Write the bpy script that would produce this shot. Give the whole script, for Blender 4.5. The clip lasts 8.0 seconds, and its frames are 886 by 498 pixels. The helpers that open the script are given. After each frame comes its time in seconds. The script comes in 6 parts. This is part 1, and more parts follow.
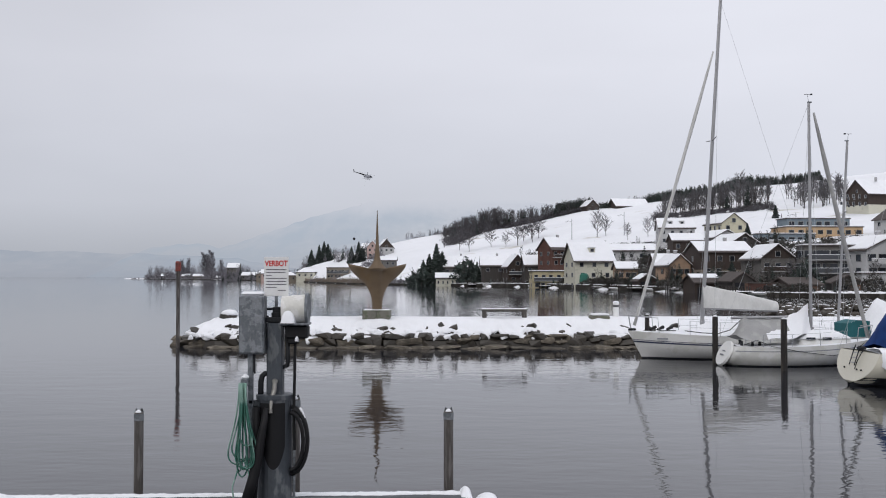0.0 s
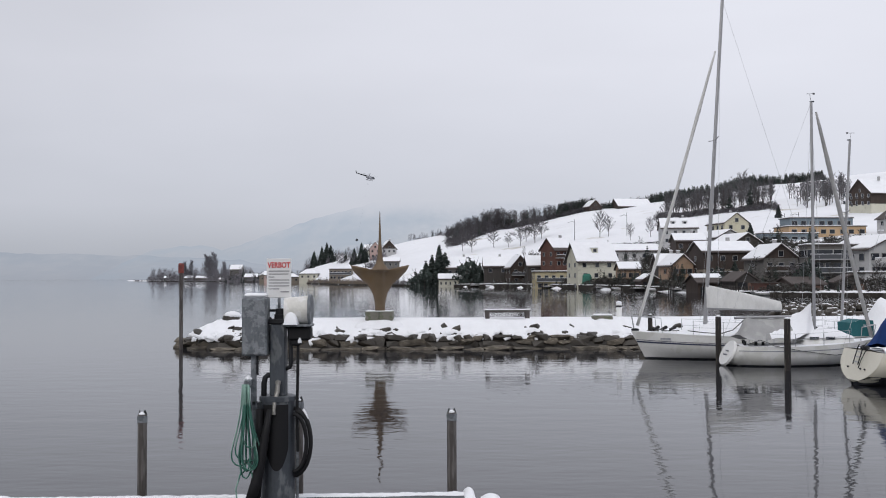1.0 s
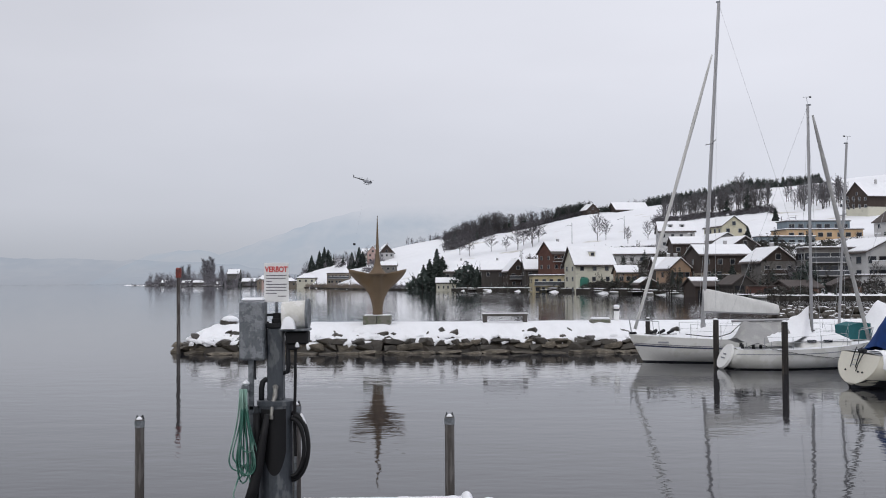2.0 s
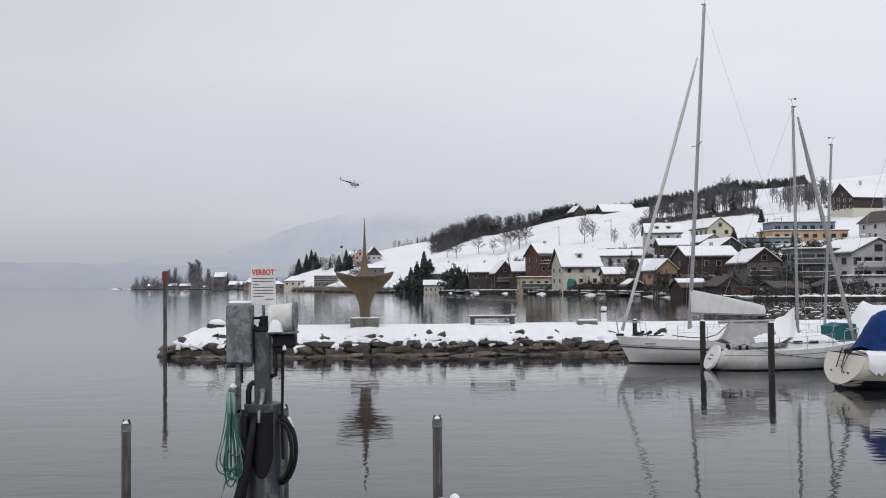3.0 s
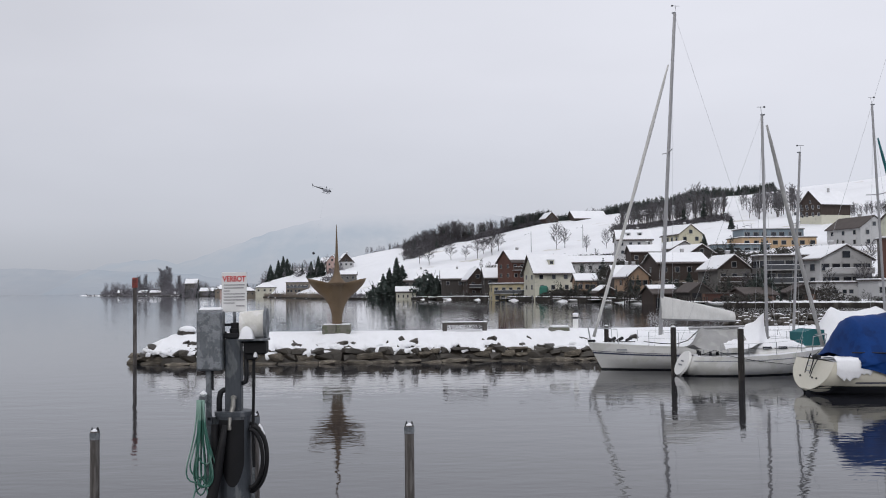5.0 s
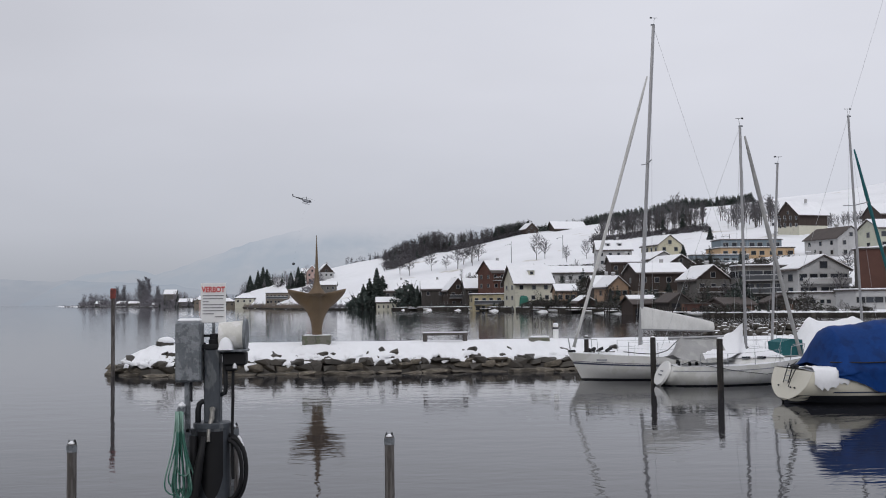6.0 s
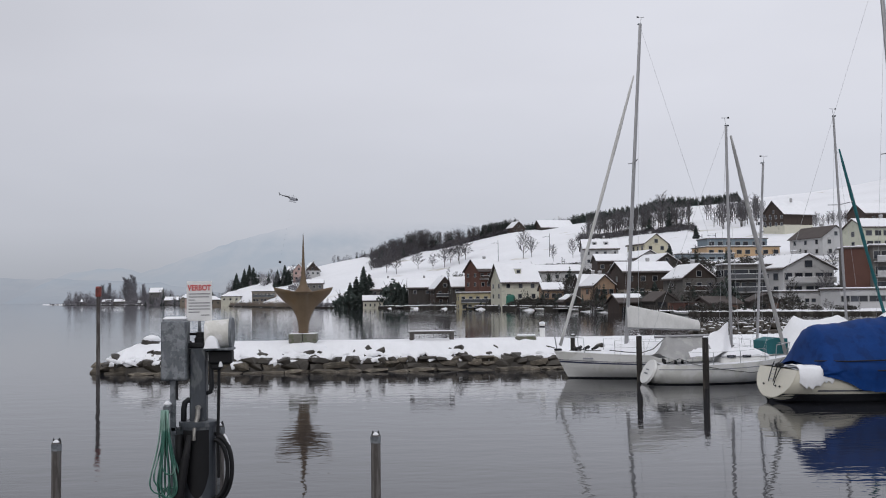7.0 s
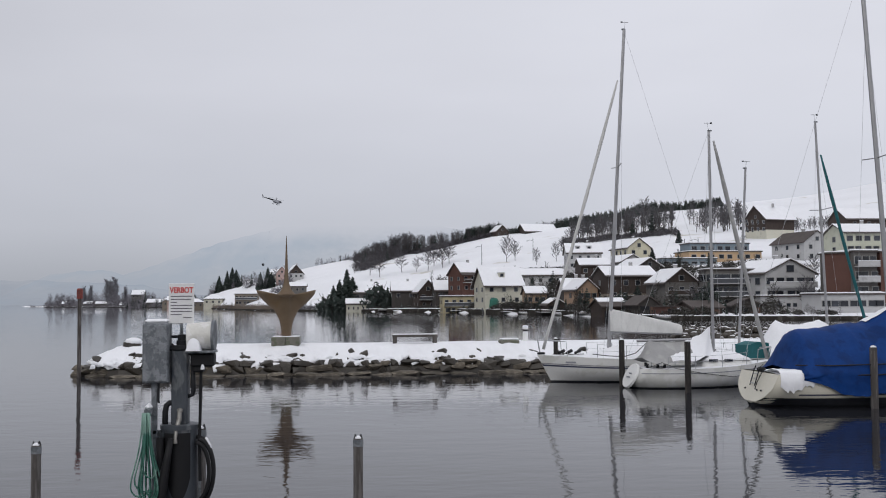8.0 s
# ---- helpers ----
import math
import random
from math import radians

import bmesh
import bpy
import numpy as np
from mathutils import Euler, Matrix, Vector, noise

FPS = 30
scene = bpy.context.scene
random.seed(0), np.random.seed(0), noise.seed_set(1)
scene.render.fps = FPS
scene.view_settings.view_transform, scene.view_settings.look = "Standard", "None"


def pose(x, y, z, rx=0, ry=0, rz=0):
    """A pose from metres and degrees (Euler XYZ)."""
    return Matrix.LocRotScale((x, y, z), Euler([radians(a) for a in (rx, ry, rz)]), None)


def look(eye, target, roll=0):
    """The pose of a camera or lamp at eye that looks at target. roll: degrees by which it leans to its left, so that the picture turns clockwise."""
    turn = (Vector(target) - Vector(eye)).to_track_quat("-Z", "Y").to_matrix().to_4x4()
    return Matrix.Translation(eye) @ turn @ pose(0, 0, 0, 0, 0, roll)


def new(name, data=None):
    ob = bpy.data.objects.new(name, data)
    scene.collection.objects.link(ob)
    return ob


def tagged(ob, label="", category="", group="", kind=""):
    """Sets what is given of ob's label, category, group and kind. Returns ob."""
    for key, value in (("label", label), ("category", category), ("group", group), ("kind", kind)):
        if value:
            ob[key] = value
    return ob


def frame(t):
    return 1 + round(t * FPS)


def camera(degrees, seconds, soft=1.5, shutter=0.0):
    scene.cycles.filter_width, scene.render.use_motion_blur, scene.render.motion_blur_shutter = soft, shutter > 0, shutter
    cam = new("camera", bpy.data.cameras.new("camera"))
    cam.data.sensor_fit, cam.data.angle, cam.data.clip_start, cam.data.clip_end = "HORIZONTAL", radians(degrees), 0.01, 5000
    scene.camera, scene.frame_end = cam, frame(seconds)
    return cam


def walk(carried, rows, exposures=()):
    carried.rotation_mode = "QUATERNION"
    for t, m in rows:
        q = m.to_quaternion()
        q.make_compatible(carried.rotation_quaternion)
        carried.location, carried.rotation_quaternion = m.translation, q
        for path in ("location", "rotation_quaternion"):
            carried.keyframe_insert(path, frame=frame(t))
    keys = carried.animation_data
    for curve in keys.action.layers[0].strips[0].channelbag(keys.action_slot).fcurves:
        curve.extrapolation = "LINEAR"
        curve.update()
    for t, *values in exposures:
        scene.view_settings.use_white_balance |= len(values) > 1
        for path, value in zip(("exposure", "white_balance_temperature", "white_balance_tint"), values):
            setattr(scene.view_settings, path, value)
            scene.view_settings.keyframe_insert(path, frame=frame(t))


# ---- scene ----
cam = camera(47.34, 8.0, soft=1.05)
walk(cam, [
    (0.0, pose(0.0000, 0, 3.2, 91.560, 0.000, 0.000)),
    (0.5, pose(0.0010, 0, 3.2, 91.616, 0.124, 0.058)),
    (1.0, pose(0.0019, 0, 3.2, 91.612, 0.221, 0.159)),
    (1.5, pose(0.0029, 0, 3.2, 91.706, 0.239, 0.157)),
    (3.0, pose(0.0057, 0, 3.2, 91.963, 0.572, -0.688)),
    (3.5, pose(0.0067, 0, 3.2, 91.906, 0.465, -1.142)),
    (4.0, pose(0.0076, 0, 3.2, 92.017, 0.603, -1.478)),
    (4.5, pose(0.0086, 0, 3.2, 92.049, 0.593, -1.783)),
    (6.0, pose(0.0115, 0, 3.2, 92.895, 0.671, -3.365)),
    (6.5, pose(0.0124, 0, 3.2, 92.809, 0.609, -3.778)),
    (7.0, pose(0.0134, 0, 3.2, 92.801, 0.610, -4.114)),
    (7.5, pose(0.0143, 0, 3.2, 92.839, 0.629, -4.545)),
    (8.0, pose(0.0153, 0, 3.2, 92.981, 0.394, -5.054)),
], exposures=((0, 0.05), (4.7, 0.06), (5.8, -0.12), (7, -0.09), (8, -0.11)))

# ---- sky and light ----
world = bpy.data.worlds.new("overcast_sky")
scene.world = world
world.use_nodes = True
wn, wl = world.node_tree.nodes, world.node_tree.links
wn.clear()
w_out, w_bg = wn.new("ShaderNodeOutputWorld"), wn.new("ShaderNodeBackground")
w_co, w_sep = wn.new("ShaderNodeTexCoord"), wn.new("ShaderNodeSeparateXYZ")
wl.new(w_co.outputs["Generated"], w_sep.inputs[0])
w_ramp = wn.new("ShaderNodeValToRGB")
for i, (p, c) in enumerate(((0.0, (0.395, 0.42, 0.485)), (0.02, (0.465, 0.49, 0.555)), (0.07, (0.59, 0.608, 0.68)), (0.20, (0.70, 0.71, 0.78)), (1.0, (0.83, 0.84, 0.90)))):
    e = w_ramp.color_ramp.elements[i] if i < 2 else w_ramp.color_ramp.elements.new(p)
    e.position, e.color = p, (*c, 1)
wl.new(w_sep.outputs["Z"], w_ramp.inputs["Fac"])
w_sky = wn.new("ShaderNodeTexSky")
w_sky.sky_type, w_sky.sun_disc, w_sky.sun_elevation, w_sky.sun_rotation = "NISHITA", False, radians(28), radians(150)
w_scale = wn.new("ShaderNodeVectorMath")
w_scale.operation = "SCALE"
w_scale.inputs["Scale"].default_value = 0.06
wl.new(w_sky.outputs[0], w_scale.inputs[0])
w_map = wn.new("ShaderNodeMapping")
w_map.inputs["Scale"].default_value = (1.0, 1.0, 3.0)
wl.new(w_co.outputs["Generated"], w_map.inputs[0])
w_noise = wn.new("ShaderNodeTexNoise")
w_noise.inputs["Scale"].default_value, w_noise.inputs["Detail"].default_value = 2.2, 4
wl.new(w_map.outputs[0], w_noise.inputs[0])
w_range = wn.new("ShaderNodeMapRange")
w_range.inputs[1].default_value, w_range.inputs[2].default_value = 0.3, 0.7
w_range.inputs[3].default_value, w_range.inputs[4].default_value = 0.95, 1.05
wl.new(w_noise.outputs[0], w_range.inputs[0])
w_side = wn.new("ShaderNodeMapRange")
w_side.inputs[1].default_value, w_side.inputs[2].default_value, w_side.inputs[3].default_value, w_side.inputs[4].default_value = -1, 1, 0.74, 1.30
wl.new(w_sep.outputs["X"], w_side.inputs[0])
w_both = wn.new("ShaderNodeMath")
w_both.operation = "MULTIPLY"
wl.new(w_side.outputs[0], w_both.inputs[0])
wl.new(w_range.outputs[0], w_both.inputs[1])
w_cloud = wn.new("ShaderNodeVectorMath")
w_cloud.operation = "SCALE"
wl.new(w_ramp.outputs[0], w_cloud.inputs[0])
wl.new(w_both.outputs[0], w_cloud.inputs["Scale"])
w_mix = wn.new("ShaderNodeMix")
w_mix.data_type = "RGBA"
w_mix.inputs["Factor"].default_value = 0.06
wl.new(w_cloud.outputs[0], w_mix.inputs["A"])
wl.new(w_scale.outputs[0], w_mix.inputs["B"])
wl.new(w_mix.outputs["Result"], w_bg.inputs["Color"])
w_bg.inputs["Strength"].default_value = 1.0
wl.new(w_bg.outputs[0], w_out.inputs[0])

sun_data = bpy.data.lights.new("sun", "SUN")
sun_data.energy, sun_data.angle, sun_data.color = 0.8, radians(25), (1.0, 0.97, 0.93)
sun = new("sun", sun_data)
sun.matrix_world = look((-40, -80, 60), (0, 0, 0))


# ---- materials ----
def mat(name, color, rough=0.8, var=0.15, scale=3.0, bump=0.2, fine=40.0, metal=0.0, tint=None, cover=0.0, random_amount=0.0, spec=0.5, stretch=(1, 1, 1)):
    """A surface with broad and fine variation; tint and cover add patches of a second colour."""
    m = bpy.data.materials.new(name)
    m.use_nodes = True
    n, l = m.node_tree.nodes, m.node_tree.links
    b = n["Principled BSDF"]
    co, mp = n.new("ShaderNodeTexCoord"), n.new("ShaderNodeMapping")
    mp.inputs["Scale"].default_value = stretch
    l.new(co.outputs["Object"], mp.inputs[0])
    broad, small = n.new("ShaderNodeTexNoise"), n.new("ShaderNodeTexNoise")
    broad.inputs["Scale"].default_value, broad.inputs["Detail"].default_value = scale, 5
    small.inputs["Scale"].default_value, small.inputs["Detail"].default_value = fine, 3
    for t in (broad, small):
        l.new(mp.outputs[0], t.inputs[0])
    add = n.new("ShaderNodeMath")
    add.operation = "MULTIPLY_ADD"
    add.inputs[1].default_value = 0.6
    l.new(broad.outputs[0], add.inputs[0])
    half = n.new("ShaderNodeMath")
    half.operation = "MULTIPLY"
    half.inputs[1].default_value = 0.4
    l.new(small.outputs[0], half.inputs[0])
    l.new(half.outputs[0], add.inputs[2])
    rng = n.new("ShaderNodeMapRange")
    rng.inputs[1].default_value, rng.inputs[2].default_value = 0.3, 0.7
    rng.inputs[3].default_value, rng.inputs[4].default_value = 1 - var, 1 + var
    l.new(add.outputs[0], rng.inputs[0])
    base = n.new("ShaderNodeRGB")
    base.outputs[0].default_value = (*color, 1)
    sc = n.new("ShaderNodeVectorMath")
    sc.operation = "SCALE"
    l.new(rng.outputs[0], sc.inputs["Scale"])
    src = base.outputs[0]
    if tint:
        mix, ramp = n.new("ShaderNodeMix"), n.new("ShaderNodeMapRange")
        mix.data_type = "RGBA"
        ramp.inputs[1].default_value, ramp.inputs[2].default_value = 0.62 - 0.3 * cover, 0.68 - 0.3 * cover
        patch = n.new("ShaderNodeTexNoise")
        patch.inputs["Scale"].default_value, patch.inputs["Detail"].default_value = scale * 1.7, 6
        l.new(mp.outputs[0], patch.inputs[0])
        l.new(patch.outputs[0], ramp.inputs[0])
        l.new(ramp.outputs[0], mix.inputs["Factor"])
        l.new(src, mix.inputs["A"])
        mix.inputs["B"].default_value = (*tint, 1)
        src = mix.outputs["Result"]
    if random_amount:
        info, rr, s2 = n.new("ShaderNodeObjectInfo"), n.new("ShaderNodeMapRange"), n.new("ShaderNodeVectorMath")
        rr.inputs[3].default_value, rr.inputs[4].default_value = 1 - random_amount, 1 + random_amount
        l.new(info.outputs["Random"], rr.inputs[0])
        s2.operation = "SCALE"
        l.new(src, s2.inputs[0])
        l.new(rr.outputs[0], s2.inputs["Scale"])
        src = s2.outputs[0]
    l.new(src, sc.inputs[0])
    l.new(sc.outputs[0], b.inputs["Base Color"])
    b.inputs["Roughness"].default_value, b.inputs["Metallic"].default_value = rough, metal
    b.inputs["Specular IOR Level"].default_value = spec
    if bump:
        bp = n.new("ShaderNodeBump")
        bp.inputs["Strength"].default_value, bp.inputs["Distance"].default_value = bump, 0.02
        l.new(add.outputs[0], bp.inputs["Height"])
        l.new(bp.outputs[0], b.inputs["Normal"])
    return m


SNOW = mat("snow", (0.84, 0.85, 0.88), 0.75, 0.05, 1.5, 0.35, 14, spec=0.3)
ROOF_SNOW = mat("roof_snow", (0.84, 0.85, 0.88), 0.8, 0.05, 0.6, 0.3, 6, spec=0.3)
FIELD = mat("snow_field", (0.83, 0.84, 0.87), 0.85, 0.06, 0.03, 0.0, 0.5, tint=(0.60, 0.58, 0.54), cover=-0.12, spec=0.2)
ROCK = mat("breakwater_rock", (0.096, 0.083, 0.066), 0.85, 0.5, 2.6, 1.0, 18, tint=(0.16, 0.14, 0.11), cover=0.22, random_amount=0.35)
# darker copy of ROCK; paints the shaded recess under the breakwater snow
DARK_ROCK = mat("dark_rock", (0.040, 0.034, 0.027), 0.5, 0.35, 2.0, 0.6, 16, random_amount=0.3)
STONE = mat("plinth_stone", (0.17, 0.165, 0.14), 0.85, 0.2, 3, 0.5, 30, tint=(0.12, 0.13, 0.09), cover=0.35)
BRONZE = mat("weathered_bronze", (0.150, 0.105, 0.064), 0.6, 0.22, 1.2, 0.25, 26, metal=0.15, tint=(0.15, 0.10, 0.055), cover=0.15)
STEEL = mat("galvanised_steel", (0.15, 0.163, 0.18), 0.55, 0.3, 7, 0.15, 45, metal=0.5, tint=(0.235, 0.25, 0.268), cover=0.45)
PAINTED = mat("grey_painted_steel", (0.06, 0.068, 0.08), 0.5, 0.25, 4, 0.15, 35, metal=0.2, tint=(0.13, 0.14, 0.15), cover=0.15, stretch=(1, 1, 0.4))
DARK = mat("dark_metal", (0.014, 0.015, 0.018), 0.6, 0.3, 6, 0.15, 50, spec=0.3)
BLACK = mat("black_rubber", (0.008, 0.008, 0.0095), 0.6, 0.2, 8, 0.1, 60, spec=0.3)
GREEN_HOSE = mat("green_hose", (0.045, 0.15, 0.115), 0.4, 0.3, 1.6, 0.1, 60, tint=(0.20, 0.33, 0.28), cover=0.5)
DRUM = mat("milky_plastic", (0.62, 0.61, 0.57), 0.4, 0.12, 6, 0.1, 30, tint=(0.70, 0.69, 0.67), cover=0.3)
BRASS = mat("tarnished_brass", (0.30, 0.29, 0.27), 0.45, 0.25, 9, 0.2, 60, metal=0.6)
DECK = mat("grey_deck_board", (0.085, 0.092, 0.10), 0.8, 0.2, 3, 0.4, 40, random_amount=0.2, stretch=(0.4, 3, 1))
PILE_MAT = mat("weathered_pile", (0.07, 0.062, 0.058), 0.8, 0.3, 3, 0.5, 30, tint=(0.13, 0.12, 0.115), cover=0.3, stretch=(3, 3, 0.3))
WOOD_DARK = mat("tarred_timber", (0.024, 0.021, 0.02), 0.8, 0.35, 3, 0.6, 30, tint=(0.07, 0.06, 0.05), cover=0.2, stretch=(3, 3, 0.3))
RUST_RED = mat("faded_red_paint", (0.23, 0.045, 0.035), 0.6, 0.25, 6, 0.2, 40, tint=(0.10, 0.03, 0.025), cover=0.3)
SIGN_WHITE = mat("sign_enamel", (0.72, 0.72, 0.72), 0.4, 0.05, 3, 0.02, 30)
SIGN_RED = mat("sign_red", (0.55, 0.06, 0.06), 0.5, 0.1, 8, 0)
SIGN_INK = mat("sign_ink", (0.13, 0.12, 0.14), 0.6, 0.1, 8, 0)
HULL = mat("white_gelcoat", (0.74, 0.74, 0.73), 0.3, 0.06, 0.9, 0.02, 12, tint=(0.66, 0.66, 0.63), cover=0.3)
CREAM = mat("cream_gelcoat", (0.70, 0.67, 0.57), 0.35, 0.06, 0.9, 0.02, 12)
ANTIFOUL = mat("dark_antifouling", (0.02, 0.022, 0.028), 0.6, 0.3, 3, 0.1, 20)
STRIPE = mat("navy_stripe", (0.05, 0.055, 0.10), 0.4, 0.1, 3, 0)
GREY_STRIPE = mat("grey_stripe", (0.27, 0.28, 0.31), 0.4, 0.1, 3, 0)
ALU = mat("anodised_mast", (0.36, 0.36, 0.37), 0.45, 0.1, 2, 0.02, 20, metal=0.6)
SAIL = mat("furled_sailcloth", (0.60, 0.60, 0.59), 0.85, 0.12, 4, 0.3, 25, stretch=(1, 1, 0.4))
CANVAS = mat("grey_canvas", (0.34, 0.34, 0.34), 0.9, 0.15, 2, 0.4, 30, tint=(0.39, 0.39, 0.385), cover=0.3)
TEAL = mat("teal_canvas", (0.018, 0.12, 0.135), 0.85, 0.2, 2, 0.3, 25)
BLUE = mat("blue_tarpaulin", (0.004, 0.036, 0.165), 0.65, 0.2, 1.3, 0.4, 9, tint=(0.003, 0.027, 0.125), cover=0.3, spec=0.15)
WIRE = mat("stainless_wire", (0.42, 0.43, 0.45), 0.4, 0.1, 5, 0, metal=0.5)
BARK = mat("grey_bark", (0.078, 0.070, 0.066), 0.9, 0.25, 0.8, 0.3, 6, random_amount=0.25)
TWIGS = mat("bare_twigs", (0.162, 0.158, 0.172), 0.95, 0.3, 0.15, 0, 1.0, random_amount=0.2)
WOOD_TWIGS = mat("dark_twigs", (0.105, 0.100, 0.112), 0.95, 0.3, 0.12, 0, 0.8)
# FAR_ copies are paler and bluer: distance haze put into their colour
FAR_TWIGS = mat("hazed_twigs", (0.205, 0.198, 0.22), 0.95, 0.3, 0.04, 0, 0.4)
NEEDLE = mat("fir_needles", (0.035, 0.048, 0.042), 0.9, 0.35, 0.5, 0, 3, tint=(0.13, 0.145, 0.145), cover=0.1, random_amount=0.25)
FAR_NEEDLE = mat("hazed_firs", (0.13, 0.14, 0.155), 0.9, 0.3, 0.05, 0, 0.5)
SHRUB = mat("winter_shrub", (0.036, 0.034, 0.029), 0.95, 0.4, 0.5, 0, 2, tint=(0.45, 0.46, 0.48), cover=0.0, random_amount=0.25)
REED = mat("dry_reed", (0.20, 0.165, 0.13), 0.9, 0.25, 0.2, 0, 2)
GLASS = mat("dark_window_glass", (0.03, 0.034, 0.042), 0.08, 0.3, 0.6, 0, 2, random_amount=0.5)
FRAME = mat("white_window_frame", (0.30, 0.30, 0.295), 0.6, 0.06, 2, 0)
SHUTTER = mat("brown_shutter", (0.12, 0.07, 0.05), 0.8, 0.2, 2, 0.1)
CONCRETE = mat("grey_concrete", (0.36, 0.36, 0.36), 0.85, 0.18, 0.5, 0.2, 8)
ROOF_TILE = mat("dark_roof_tiles", (0.075, 0.062, 0.058), 0.85, 0.2, 0.5, 0.3, 6)
RAIL_METAL = mat("dark_railing", (0.06, 0.065, 0.075), 0.6, 0.15, 2, 0)
GREEN_TARP = mat("green_tarpaulin", (0.03, 0.16, 0.12), 0.7, 0.2, 1, 0.3, 8)


def plaster(name, c):
    return mat(name, c, 0.9, 0.10, 0.35, 0.15, 5, tint=tuple(v * 0.82 for v in c), cover=0.12)


CREAM_WALL = plaster("cream_render", (0.56, 0.545, 0.46))
WHITE_WALL = plaster("white_render", (0.43, 0.43, 0.435))
YELLOW_WALL = plaster("pale_yellow_render", (0.52, 0.49, 0.37))
BEIGE_WALL = plaster("beige_render", (0.44, 0.385, 0.25))
PEACH_WALL = plaster("peach_render", (0.36, 0.25, 0.175))
ORANGE_WALL = plaster("orange_render", (0.47, 0.33, 0.20))
BLUE_WALL = plaster("blue_grey_render", (0.17, 0.215, 0.25))
GREY_WALL = plaster("grey_render", (0.125, 0.118, 0.112))
PALE_GREEN = plaster("pale_green_render", (0.50, 0.51, 0.42))
TAN_WALL = plaster("tan_render", (0.22, 0.19, 0.155))
PINK_WALL = plaster("pink_render", (0.50, 0.36, 0.33))
BRICK_WALL = mat("red_brown_cladding", (0.10, 0.047, 0.036), 0.85, 0.2, 0.5, 0.2, 6)
TIMBER = mat("brown_timber_cladding", (0.045, 0.032, 0.027), 0.85, 0.25, 0.6, 0.3, 8, stretch=(4, 4, 0.5))
TIMBER_GREY = mat("weathered_timber_cladding", (0.05, 0.044, 0.041), 0.85, 0.25, 0.6, 0.3, 8, stretch=(4, 4, 0.5))

# water: dark lake with long low ripples
WATER = bpy.data.materials.new("lake_water")
WATER.use_nodes = True
n, l = WATER.node_tree.nodes, WATER.node_tree.links
b = n["Principled BSDF"]
b.inputs["Base Color"].default_value = (0.020, 0.021, 0.026, 1)
b.inputs["Roughness"].default_value, b.inputs["IOR"].default_value = 0.03, 1.29
co = n.new("ShaderNodeTexCoord")
bumps = None
for sx, sy, scale, dist in ((0.5, 1.0, 1.0, 0.018), (0.75, 1.4, 3.2, 0.007), (0.2, 0.6, 0.25, 0.022)):
    mp, tx, bp = n.new("ShaderNodeMapping"), n.new("ShaderNodeTexNoise"), n.new("ShaderNodeBump")
    mp.inputs["Scale"].default_value = (sx, sy, 1)
    tx.inputs["Scale"].default_value, tx.inputs["Detail"].default_value = scale, 2
    bp.inputs["Strength"].default_value, bp.inputs["Distance"].default_value = 0.55, dist
    l.new(co.outputs["Object"], mp.inputs[0])
    l.new(mp.outputs[0], tx.inputs[0])
    l.new(tx.outputs[0], bp.inputs["Height"])
    if bumps:
        l.new(bumps.outputs[0], bp.inputs["Normal"])
    bumps = bp
l.new(bumps.outputs[0], b.inputs["Normal"])


